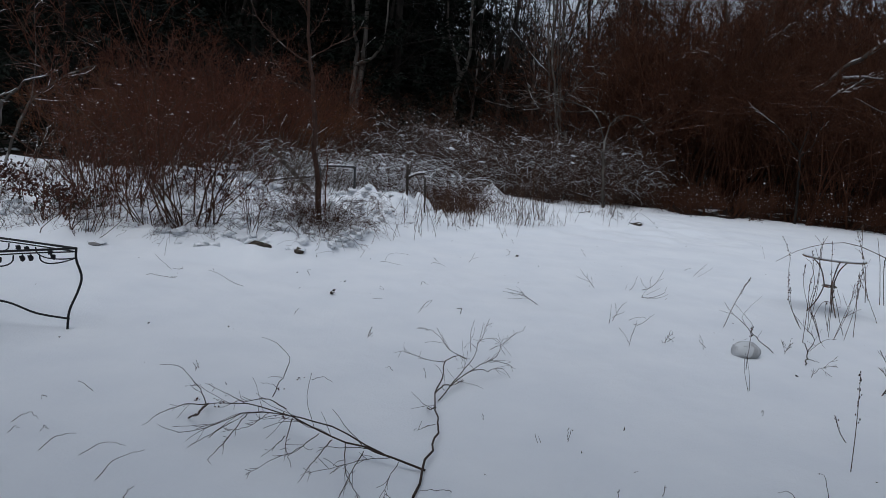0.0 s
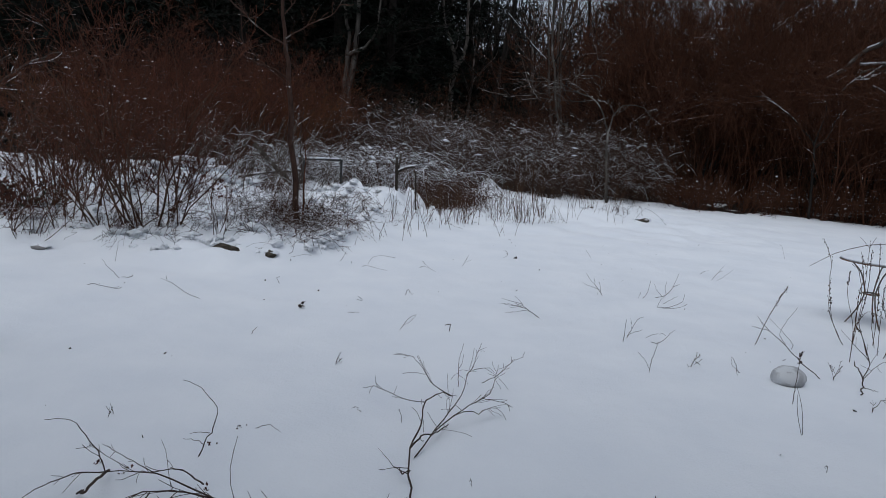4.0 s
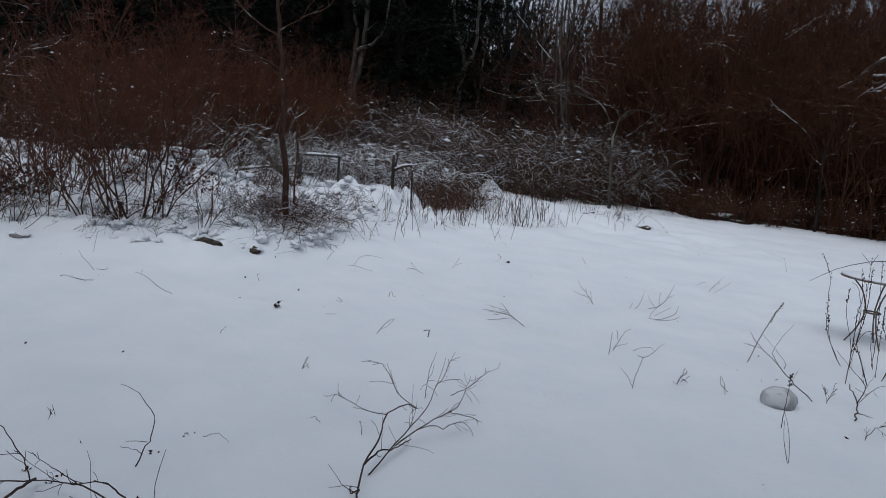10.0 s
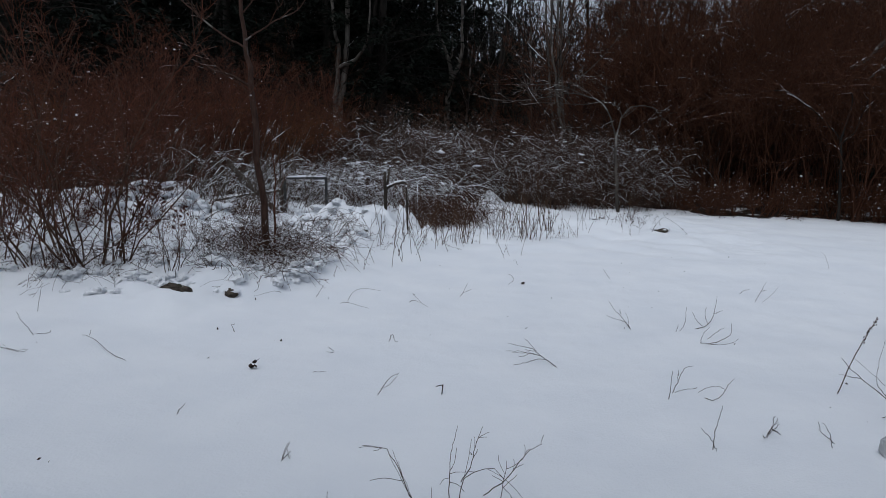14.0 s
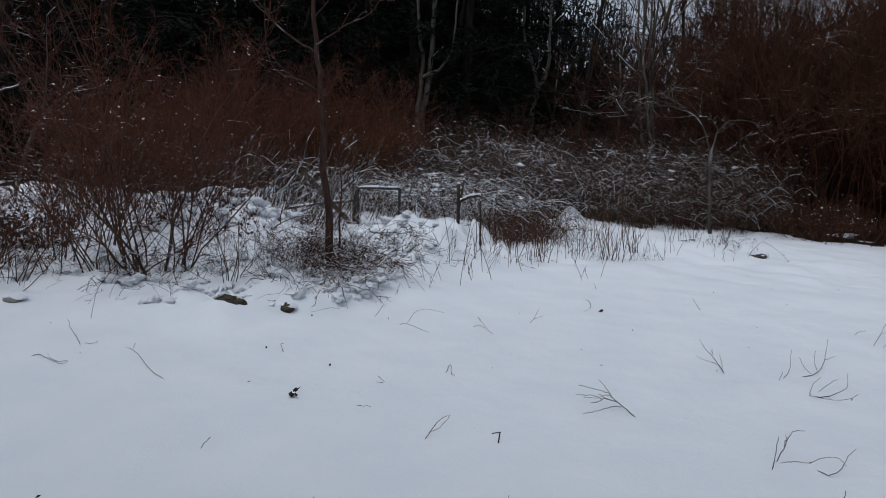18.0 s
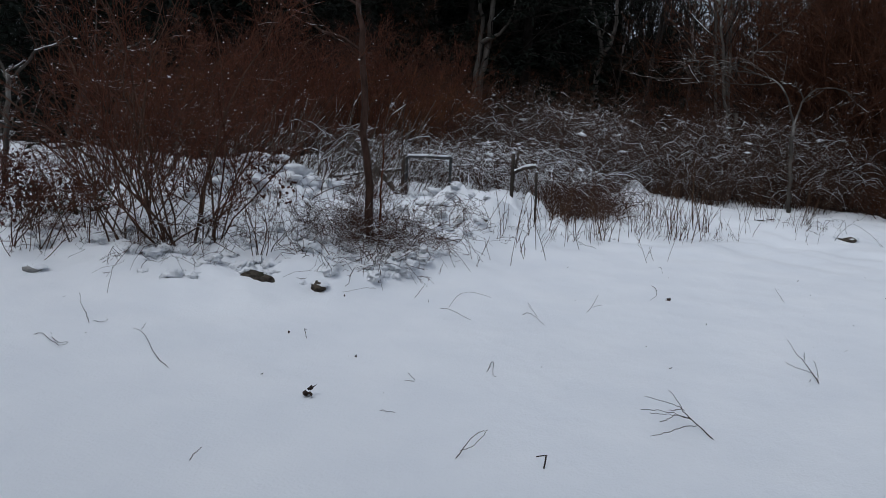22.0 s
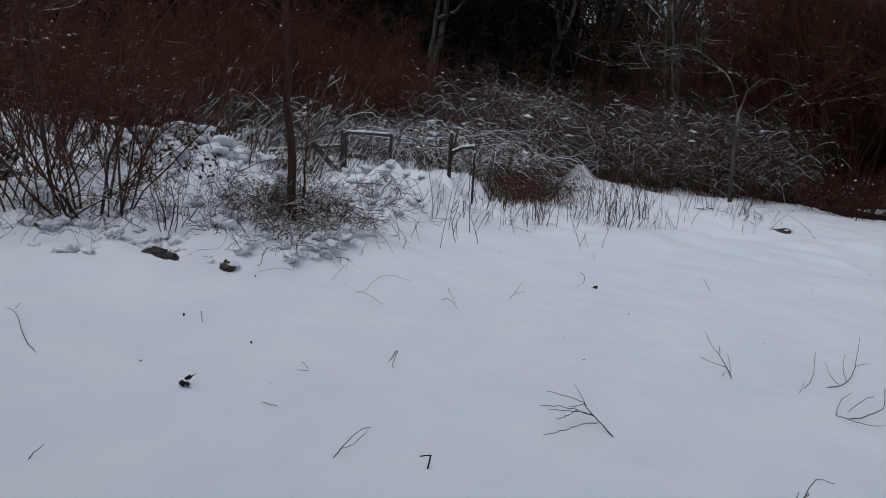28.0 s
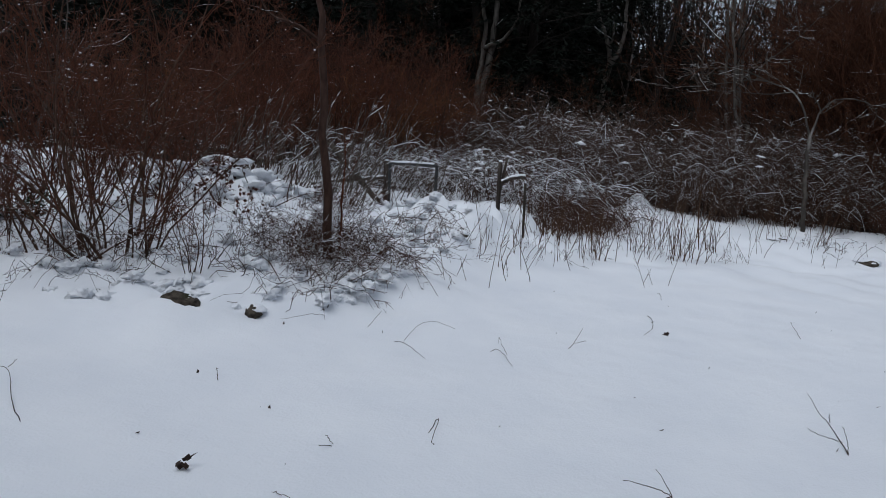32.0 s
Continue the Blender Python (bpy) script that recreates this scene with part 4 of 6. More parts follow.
own_tree("leaning_tree", "pale tree with snow-lined forking limbs above the thicket", "tree", 306, [
    ([(8.4, 21.5, -0.2), (8.24, 21.5, 1.75), (7.97, 21.5, 3.04), (7.75, 21.5, 3.88)], 0.13, 0.1),
    ([(7.75, 21.5, 3.82), (7.49, 21.5, 4.29), (7.28, 21.5, 4.75), (7.1, 21.5, 5.37), (6.97, 21.5, 5.83), (6.7, 21.5, 8.0)], 0.095, 0.05),
    ([(7.75, 21.5, 3.82), (7.97, 21.5, 4.14), (8.03, 21.5, 4.49), (8.08, 21.5, 5.12), (8.19, 21.5, 5.52), (8.29, 21.5, 5.92), (8.4, 21.5, 8.0)], 0.085, 0.05),
    ([(7.44, 21.4, 4.33), (7.07, 21.4, 4.41), (6.72, 21.4, 4.58), (6.3, 21.4, 4.72)], 0.045, 0.015),
    ([(8.1, 21.4, 5.1), (8.38, 21.4, 5.25), (8.67, 21.4, 5.46), (8.92, 21.4, 5.79), (9.3, 21.4, 6.6)], 0.06, 0.03)], GREY_BARK, THICKET, (8, 5, 3), 0.7, 9, 0.012, 0.004)
own_tree("fallen_tree", "snow-covered limbs of a leaning tree over the thicket", "tree", 307, [
    ([(8.09, 17.8, 3.39), (8.39, 17.8, 3.6), (8.68, 17.8, 3.95), (8.98, 17.8, 4.13), (9.34, 17.8, 4.41), (9.7, 17.8, 4.69), (10.07, 17.8, 4.86), (10.41, 17.8, 5.04), (11.8, 17.9, 5.5)], 0.035, 0.075),
    ([(8.67, 17.6, 3.73), (9.07, 17.6, 3.76), (9.74, 17.6, 3.74), (9.95, 17.6, 3.66), (10.27, 17.6, 3.39), (10.61, 17.6, 3.18)], 0.022, 0.035),
    ([(9.02, 17.6, 3.27), (9.52, 17.6, 3.05), (10.02, 17.6, 2.91), (10.38, 17.6, 2.72), (10.74, 17.6, 2.48), (11.6, 17.7, 2.2)], 0.02, 0.03),
    ([(8.37, 17.6, 3.13), (8.66, 17.6, 3.41), (8.85, 17.6, 3.46), (9.4, 17.7, 3.9)], 0.02, 0.03),
    ([(8.7, 17.6, 3.54), (8.95, 17.6, 3.64), (9.25, 17.6, 3.63), (9.9, 17.7, 3.9)], 0.02, 0.03),
    ([(11.8, 17.9, 5.5), (12.9, 18.1, 3.8), (13.5, 18.3, 1.5), (13.8, 18.3, -0.2)], 0.09, 0.14)], GREY_BARK, THICKET, (12, 5, 3), 0.8, 8, 0.014, 0.004)
own_tree("forked_tree", "thin forked sapling in front of the thicket", "tree", 308, [
    ([(8.0, 17.4, 0.0), (7.97, 17.4, 0.65), (7.92, 17.4, 1.25), (7.86, 17.4, 1.91)], 0.034, 0.026),
    ([(7.86, 17.4, 1.88), (7.66, 17.4, 2.09), (7.24, 17.4, 2.45), (7.02, 17.4, 2.59), (6.65, 17.4, 2.84), (6.19, 17.4, 2.83)], 0.02, 0.004),
    ([(7.86, 17.4, 1.88), (7.95, 17.4, 2.37), (8.0, 17.4, 2.7), (7.91, 17.4, 3.02)], 0.024, 0.01),
    ([(7.9, 17.4, 1.8), (8.07, 17.3, 2.05), (8.19, 17.3, 2.43), (8.28, 17.3, 2.72)], 0.016, 0.006)], WOOD_SHADE_BARK, THICKET, (7, 4, 2), 0.5, 7, 0.004)
own_tree("bare_tree", "bare grey tree stem leaning beside the shrubs", "tree", 309, [
    ([(-9.4, 13.6, 0.0), (-9.0, 13.4, 0.9), (-8.6, 13.3, 1.6), (-7.9, 13.2, 2.1), (-7.2, 13.2, 2.4)], 0.032, 0.01),
    ([(-8.9, 13.4, 1.1), (-8.7, 13.6, 2.0), (-8.8, 13.8, 3.5)], 0.022, 0.008)], GREY_BARK, TWIG, (5, 3, 2), 0.8, 8)
own_tree("bare_tree", "slim pale tree trunk standing behind the shrubs", "tree", 311, [
    ([(-7.22, 10.4, 0.0), (-7.18, 10.4, 0.4), (-7.13, 10.4, 0.91), (-7.06, 10.4, 1.47), (-7.03, 10.4, 1.56)], 0.036, 0.027),
    ([(-7.05, 10.42, 1.53), (-6.98, 10.5, 1.65), (-6.84, 10.5, 1.77), (-6.71, 10.5, 1.89), (-6.45, 10.5, 1.97), (-6.2, 10.5, 2.08)], 0.024, 0.006),
    ([(-7.05, 10.4, 1.52), (-7.12, 10.4, 1.6), (-6.95, 10.4, 1.67), (-6.78, 10.4, 1.76)], 0.018, 0.006),
    ([(-7.05, 10.4, 1.54), (-7.2, 10.4, 1.8), (-7.25, 10.4, 2.3), (-7.2, 10.4, 3.4)], 0.02, 0.008)], GREY_BARK, TWIG, (4, 3, 2), 0.6, 8, 0.004)
own_tree("bare_tree", "clump of thin straight grey trunks rising through the brambles", "tree", 310, [
    ([(2.4, 19, 0.0), (2.42, 19, 1.83), (2.28, 19, 1.95), (2.14, 19, 2.2), (2.06, 19, 2.54), (1.96, 19, 3.33), (1.81, 19, 4.2), (1.6, 19, 7.5)], 0.035, 0.02),
    ([(2.25, 20, -0.2), (2.16, 20, 1.63), (2.05, 20, 2.25), (1.91, 20, 3.33), (1.79, 20, 4.4), (1.5, 20, 8.5)], 0.035, 0.02),
    ([(2.35, 20, -0.2), (2.3, 20, 1.64), (2.25, 20, 2.38), (2.14, 20, 3.34), (2.04, 20, 4.4), (1.9, 20, 8.5)], 0.04, 0.02),
    ([(2.5, 20, -0.2), (2.4, 20, 1.65), (2.32, 20, 2.38), (2.22, 20, 3.34), (2.16, 20, 4.4), (2.2, 20, 8.5)], 0.03, 0.02)], GREY_BARK, WOOD_SHADE_BARK, (5, 4, 2), 0.3, 8, 0.006, 0.004)

# ---- remains of a fence and gate ----
fence_rng = np.random.default_rng(401)
g0 = gz(-2.5, 13.5)
gate = thing("gate", "small grey metal garden gate standing open frame, sunk in snow", "gate")
part("rail", rod([(-2.9, 13.5, 0.83), (-2.55, 13.5, 0.85), (-2.21, 13.5, 0.86)], 0.022), GALV, gate, "top rail with snow on it")
for x, z in ((-2.89, 0.83), (-2.2, 0.86)):
    part("upright", rod([(x, 13.5, z + 0.005), (x + 0.01, 13.5, 0.5), (x + 0.03, 13.5, g0 - 0.2)], 0.022), GALV, gate)
top_snow = bend([(-2.88, 13.5, 0.852), (-2.55, 13.5, 0.872), (-2.24, 13.5, 0.882)], 16)
part("snow", skin([(top_snow[None], 0.014 + 0.006 * np.abs(fence_rng.normal(0, 1, (1, 16))))], 6), SNOW_CLUMP, gate, "snow along the top rail")


def fence_post(label, foot, head, w, h):
    ob = thing("fence_post", label, "post", "old wooden fence posts")
    part("post", bar(foot, head, w, h, 0.006, 0.002, fence_rng), GREY_WOOD, ob)
    cap = blob(fence_rng, (w * 0.55, h * 0.55, 0.02), 0.3, 2, 2, 0.8)
    bmesh.ops.translate(cap, vec=head, verts=cap.verts)
    part("snow_cap", cap, SNOW_CLUMP, ob)


fence_post("weathered wooden gate post on the bank", (-2.93, 13.54, 0.0), (-2.96, 13.54, 0.86), 0.06, 0.055)
fence_post("weathered wooden fence post among dead stalks", (-0.97, 12.0, 0.0), (-1.01, 12.0, 1.06), 0.042, 0.04)
fence_post("thin grey stake leaning on a fence post", (-1.06, 12.04, 0.1), (-0.95, 12.06, 1.12), 0.024, 0.022)
fence_post("short broken wooden post among dead stalks", (-0.64, 11.9, 0.0), (-0.69, 11.9, 0.86), 0.022, 0.02)
for name, label, a, b, r in (("fence_rail", "grey pole fence rail running into the shrubs", (-4.05, 13.4, 0.43), (-2.92, 13.42, 0.63), 0.024),
                             ("fence_rail", "broken pale rail with snow lying on it", (-0.97, 11.97, 0.83), (-0.71, 11.97, 0.92), 0.022)):
    ob = thing(name, label, "fence rail")
    pts = [a, [(u + v) / 2 + fence_rng.normal(0, 0.012) for u, v in zip(a, b)], b]
    part("pole", rod(pts, r, 12, 8), GREY_WOOD, ob)
    over = bend(pts, 18)
    over[:, 2] += r * 0.75
    part("snow", skin([(over[None], r * 0.55 + 0.5 * r * fence_rng.random((1, 18)))], 6), SNOW_CLUMP, ob, "snow lying on the pole")
brace = thing("brace_board", "grey board leaning as a brace against the gate post", "board")
part("board", bar((-3.75, 13.3, 1.04), (-2.74, 13.3, 0.09), 0.075, 0.03, 0.004, 0.0015, fence_rng), GREY_WOOD, brace)
hook = thing("bent_rod", "bent dark metal rod sticking out of the snow", "metal rod")
part("rod", rod([(-2.44, 12.6, 0.0), (-2.43, 12.6, 0.24), (-2.38, 12.6, 0.33), (-2.27, 12.6, 0.36)], 0.014), IRON, hook)

# ---- rocks ----
def boulder(label, x, y, size, seed, cap=0.0, mat=ROCK, sink=0.75, turn=0.0):
    rng = np.random.default_rng(seed)
    ob = thing("rock", label, "rock")
    bm = blob(rng, size, 0.12 if mat is not ROCK else 0.3, 2.0, 3)
    m = pose(x, y, gz(x, y) + size[2] * (1 - sink) * 0.6, 0, 0, turn)
    bmesh.ops.transform(bm, matrix=m, verts=bm.verts)
    part("stone", bm, mat, ob)
    if cap:
        c = blob(rng, (size[0] * 1.3, size[1] * 1.1, size[2] * 0.5 + cap), 0.22, 1.8, 3, 0.6)
        bmesh.ops.transform(c, matrix=pose(x, y + size[1] * 0.4, gz(x, y) + size[2] * (1.15 - sink * 0.75), 0, 0, turn), verts=c.verts)
        part("snow_cap", c, SNOW_CLUMP, ob)


boulder("mossy grey rock at the foot of the bank in snow", -2.27, 8.14, (0.14, 0.1, 0.07), 501, 0.0, ROCK, 1.25)
boulder("small dark stone half buried in snow", -1.85, 8.36, (0.06, 0.05, 0.05), 502, 0.012)
boulder("flat grey stone edged with snow", -4.05, 7.8, (0.08, 0.06, 0.03), 504, 0.015, STONE)
boulder("dark rock with a cap of snow at the lawn's far edge", 3.45, 14.2, (0.12, 0.09, 0.06), 505, 0.03)
boulder("dark stone showing through the snow", 2.6, 15.3, (0.15, 0.1, 0.06), 506, 0.015)
# no stone here: the dark lump stands in for a shaded, twiggy hollow
boulder("dark lump standing in for a shaded hollow under snow beside the path gap", -1.12, 11.0, (0.055, 0.045, 0.03), 507, 0.02)
stone_mat = material("snow_dusted_stone", (0.36, 0.365, 0.375), (0.66, 0.665, 0.68), 12, 0.9, 0.4, 80, patch=(0.76, 0.775, 0.8), patch_scale=9, patch_at=0.5)
boulder("round grey stone dusted with frozen snow on the lawn", 2.47, 5.74, (0.112, 0.1, 0.085), 508, 0.0, stone_mat, 0.35, 20)

# ---- brush pile under snow ----
pile_rng = np.random.default_rng(601)
pile = thing("brush_pile", "heap of brush and dead leaves buried under lumps of snow", "brush pile")
for _ in range(95):
    a, d = pile_rng.uniform(0, 2 * np.pi), np.sqrt(pile_rng.random())
    x, y = -4.0 + 1.0 * d * np.cos(a), 11.15 + 0.75 * d * np.sin(a)
    s = pile_rng.uniform(0.03, 0.085)
    lump = blob(pile_rng, (s * pile_rng.uniform(1.2, 2.4), s * 1.0, s * 0.6), 0.95, 2.2, 2)
    bmesh.ops.transform(lump, matrix=pose(x, y, gz(x, y) + 0.14 * (1.1 - d) + pile_rng.uniform(-0.03, 0.1), 0, pile_rng.uniform(-20, 20), pile_rng.uniform(0, 180)), verts=lump.verts)
    part("snow_lump", lump, SNOW_CLUMP, pile)


def leaf_cluster(ob, rng, at, spread, count, size, mat=DEAD_LEAF):
    """Curled dead leaves, each a bent blade."""
    verts, quads = [], []
    for _ in range(count):
        c = np.asarray(at) + rng.normal(0, 1, 3) * spread
        u = unit(rng.normal(0, 1, 3))
        w = unit(np.cross(u, rng.normal(0, 1, 3)))
        n = np.cross(u, w)
        l, b = size * rng.uniform(0.6, 1.3), size * rng.uniform(0.25, 0.5)
        i = len(verts)
        verts += [c, c + u * l * 0.45 + w * b + n * b * 0.3, c + u * l * 0.5, c + u * l * 0.45 - w * b + n * b * 0.3, c + u * l + n * b * 0.5]
        quads += [(i, i + 1, i + 4, i + 2), (i, i + 2, i + 4, i + 3)]
    part("leaf_mass", mesh_from("leaves", verts, quads), mat, ob, "curled dark brown dead leaves", "stuff")


for x, y, z in ((-4.1, 11.0, 0.72), (-3.8, 10.9, 0.66), (-4.35, 10.5, 0.45), (-3.7, 10.45, 0.55), (-3.3, 10.4, 0.45), (-4.7, 10.5, 0.35), (-4.2, 10.7, 0.6), (-3.9, 10.65, 0.55), (-3.5, 10.7, 0.5), (-4.5, 10.8, 0.5), (-3.75, 11.1, 0.8)):
    leaf_cluster(pile, pile_rng, (x, y, z), (0.13, 0.08, 0.07), 34, 0.05)
sticks = grow(pile_rng, np.stack([pile_rng.uniform(-4.9, -3.0, 60), pile_rng.uniform(10.4, 11.6, 60), np.full(60, 0.3)], -1), pile_rng.normal(0, 1, (60, 3)) + np.array([0, 0, 0.5]), pile_rng.uniform(0.4, 1.0, 60), 6, 0.15, 0, 0.008, 0.003)
for i in range(60):
    part("stick", skin([one(sticks, i)], 4), TWIG, pile)

seed_rng = np.random.default_rng(611)
for x, y, h, n, wide in ((-5.5, 8.95, 0.45, 90, 0.18), (-5.85, 9.2, 0.5, 80, 0.18), (-5.05, 9.35, 0.45, 70, 0.16), (-5.2, 8.9, 0.42, 60, 0.14), (-4.5, 8.05, 0.4, 6, 0.06), (-4.9, 8.1, 0.3, 6, 0.05), (-5.0, 8.3, 0.36, 9, 0.1), (-6.4, 9.4, 0.5, 60, 0.16), (-6.9, 10.2, 0.5, 60, 0.16), (-4.85, 8.55, 0.36, 40, 0.1)):
    seedling = thing("leafy_seedling", "low oak seedling keeping dark red-brown dead leaves", "seedling", "leafy seedlings on the bank")
    stem = grow(seed_rng, np.array([[x, y, gz(x, y) - 0.05]] * 3), np.array([[0, 0, 1.0]] * 3) + seed_rng.normal(0, 0.3, (3, 3)), np.full(3, h), 5, 0.12, 0, 0.006, 0.003)
    for i in range(3):
        part("stem", skin([one(stem, i)], 4), TWIG, seedling)
    leaf_cluster(seedling, seed_rng, (x, y, gz(x, y) + h * 0.75), (wide * 1.15, wide * 0.7, 0.06), n * 2, 0.05)

# a low evergreen bush with snow on its boughs
bush = thing("evergreen_bush", "low dark evergreen bush with snow on its boughs", "shrub")
bush_rng = np.random.default_rng(615)
bx, by = -5.25, 9.5
arms = grow(bush_rng, np.array([[bx, by, gz(bx, by)]] * 26), np.concatenate([bush_rng.normal(0, 1, (26, 2)), bush_rng.uniform(0.1, 1.0, (26, 1))], 1), bush_rng.uniform(0.25, 0.55, 26), 6, 0.1, -0.04, 0.006, 0.002)
shoots = fork(bush_rng, arms, 10, 0.25, 1.0, (30, 60), (0.25, 0.4), 4, 0.1, -0.05, 0.6, 0.0015, 0.0)
at = np.repeat(shoots[0][:, 1:].reshape(-1, 3), 5, 0)
out = unit(bush_rng.normal(0, 1, at.shape)) * bush_rng.uniform(0.02, 0.045, (len(at), 1))
wide = unit(np.cross(out, bush_rng.normal(0, 1, at.shape))) * 0.005
part("bough_mass", skin([arms, shoots], 3), WOOD_SHADE_BARK, bush, kind="stuff")
part("needle_mass", mesh_from("needles", np.stack([at - wide, at + wide, at + out + wide * 0.3, at + out - wide * 0.3], 1).reshape(-1, 3), np.arange(len(at) * 4).reshape(-1, 4), False), BUSH_NEEDLES, bush, kind="stuff")
part("snow", skin(snow_on(bush_rng, [arms], 0.8, 0.02, 0.2, 0.8), 5), SNOW_CLUMP, bush, "snow lying on the boughs", "stuff")

# ---- lumps of snow caught on the low growth of the bank ----
lump_rng = np.random.default_rng(621)
for n in range(205):
    x = lump_rng.uniform(-6.2, -1.2)
    y = 8.3 + 0.8 * float(ease(-3.4, -1.6, x)) + abs(lump_rng.normal(0, 1.1))
    if n >= 110:
        # a ragged row along the foot of the bank
        x = lump_rng.uniform(-3.4, -1.2) if n < 145 else lump_rng.uniform(-2.1, -1.2)
        y = 8.0 + 0.55 * float(ease(-2.3, -1.75, x)) + 1.0 * float(ease(-1.75, -1.1, x)) + lump_rng.uniform(-0.05, 0.5)
    if n >= 165:
        # the lumpy snow beside the gap
        x, y = lump_rng.uniform(-2.2, -1.05), lump_rng.uniform(10.3, 11.5)
    elif not 7.8 < y < 12.4 or (x > -2.3 and y > 10.4):
        continue
    s = lump_rng.uniform(0.02, 0.05)
    lump = blob(lump_rng, (s * 1.7, s * 1.3, s * 0.9), 0.95, 2.6, 3)
    bmesh.ops.transform(lump, matrix=pose(x, y, gz(x, y) + lump_rng.uniform(-0.02, 0.045), 0, lump_rng.uniform(-15, 15), lump_rng.uniform(0, 180)), verts=lump.verts)
    ob = thing("snow_clump", "soft clump of snow on low growth of the bank", "snow clump", "snow clumps on the bank")
    part("snow", lump, SNOW_CLUMP, ob)

# ---- iron coffee table without its top ----
iron_table = thing("iron_table", "black wrought-iron patio table base with leaf scrolls, without its glass top", "table")
corner = Vector((-2.58, 5.06, 0))
back_way, front_way = Vector((-0.98, 0.19, 0)), Vector((-0.70, -0.71, 0))
size_back, size_front = 0.95, 0.62
corners = [corner, corner + back_way * size_back, corner + back_way * size_back + front_way * size_front, corner + front_way * size_front]
centre = sum(corners, Vector()) / 4
for i, c in enumerate(corners):
    o = (c - centre).normalized()
    leg = [c + Vector((0, 0, 0.52)), c + Vector((0, 0, 0.43)), c + o * 0.035 + Vector((0, 0, 0.31)), c + o * 0.01 + Vector((0, 0, 0.2)), c - o * 0.05 + Vector((0, 0, 0.05)), c - o * 0.065 + Vector((0, 0, -0.09))]
    part("leg", rod(leg, 0.0085, 22, 8), IRON, iron_table)
    n = corners[(i + 1) % 4]
    d = (n - c)
    for z in (0.515, ):
        part("rail", rod([c + Vector((0, 0, z)), c + d * 0.5 + Vector((0, 0, z)), n + Vector((0, 0, z))], 0.0085, 8, 6), IRON, iron_table)
    part("rail", rod([c + Vector((0, 0, 0.49)), c + d * 0.5 + Vector((0, 0, 0.495)), n + Vector((0, 0, 0.49))], 0.005, 8, 6), IRON, iron_table)
    # scrolls that meet in a loop, with a pair of leaves
    for s in (1, -1):
        a, b = (c, n) if s > 0 else (n, c)
        e = b - a
        scroll = rod([a + Vector((0, 0, 0.445)), a + e * 0.14 + Vector((0, 0, 0.42)), a + e * 0.28 + Vector((0, 0, 0.415)), a + e * 0.36 + Vector((0, 0, 0.44)), a + e * 0.375 + Vector((0, 0, 0.485))], 0.005, 18, 6)
        s_ob = part("scroll", scroll, IRON, iron_table)
        for k in range(2):
            leaf = blob(np.random.default_rng(700 + i * 4 + k), (0.022, 0.006, 0.02), 0.5, 3, 2)
            bmesh.ops.translate(leaf, vec=a + e * (0.24 + 0.22 * k) + Vector((0, 0, 0.462)), verts=leaf.verts)
            part("leaf", leaf, IRON, s_ob)
    low = c - o * 0.05 + Vector((0, 0, -0.01))
    part("stretcher", rod([low, low.lerp(centre, 0.35) + Vector((0, 0, 0.03)), low.lerp(centre, 0.65) + Vector((0, 0, 0.10)), centre + Vector((0, 0, 0.12))], 0.008, 16, 6), IRON, iron_table)

# ---- round garden table with snow on its top ----
bistro = thing("garden_table", "small round rusted metal garden table with snow on top", "table")
tx, ty, tz = 4.02, 7.66, gz(4.02, 7.66)


def disc(r, z0, z1, lip, seed, wave=0.0):
    rng = np.random.default_rng(seed)
    bm = bmesh.new()
    rings = [(r - lip, z0), (r, z0 + (z1 - z0) * 0.3), (r, z0 + (z1 - z0) * 0.7), (r - lip, z1), (r * 0.6, z1 + wave * 0.6), (r * 0.2, z1 + wave)]
    rows = []
    for rad, z in rings:
        rows.append([bm.verts.new((rad * math.cos(a) * (1 + wave * rng.normal(0, 0.4)), rad * math.sin(a) * (1 + wave * rng.normal(0, 0.4)), z)) for a in np.linspace(0, 2 * np.pi, 40, endpoint=False)])
    for lo, hi in zip(rows, rows[1:]):
        for i in range(40):
            bm.faces.new((lo[i], lo[(i + 1) % 40], hi[(i + 1) % 40], hi[i]))
    bm.faces.new(rows[-1])
    bm.faces.new(list(reversed(rows[0])))
    bmesh.ops.translate(bm, vec=(tx, ty, 0), verts=bm.verts)
    return bm


part("tabletop", disc(0.30, 0.584, 0.592, 0.002, 1), RUST, bistro)
part("snow", disc(0.292, 0.593, 0.612, 0.014, 2, 0.014), SNOW_CLUMP, bistro, "thin layer of snow on the tabletop")
for i in range(3):
    a = radians(40 + 120 * i)
    u = Vector((math.cos(a), math.sin(a), 0))
    base = Vector((tx, ty, 0))
    part("leg", rod([base + u * 0.2 + Vector((0, 0, 0.58)), base + u * 0.11 + Vector((0, 0, 0.48)), base + u * 0.06 + Vector((0, 0, 0.34)), base + u * 0.055 + Vector((0, 0, 0.27)), base + u * 0.1 + Vector((0, 0, 0.12)), base + u * 0.2 + Vector((0, 0, tz - 0.05))], 0.0065, 20, 8), RUST, bistro)
ring = np.array([(tx + 0.065 * math.cos(a), ty + 0.065 * math.sin(a), 0.29) for a in np.linspace(0, 2 * np.pi, 17)])
part("collar", skin([(ring[None], np.full((1, 17), 0.008))], 6), RUST, bistro)

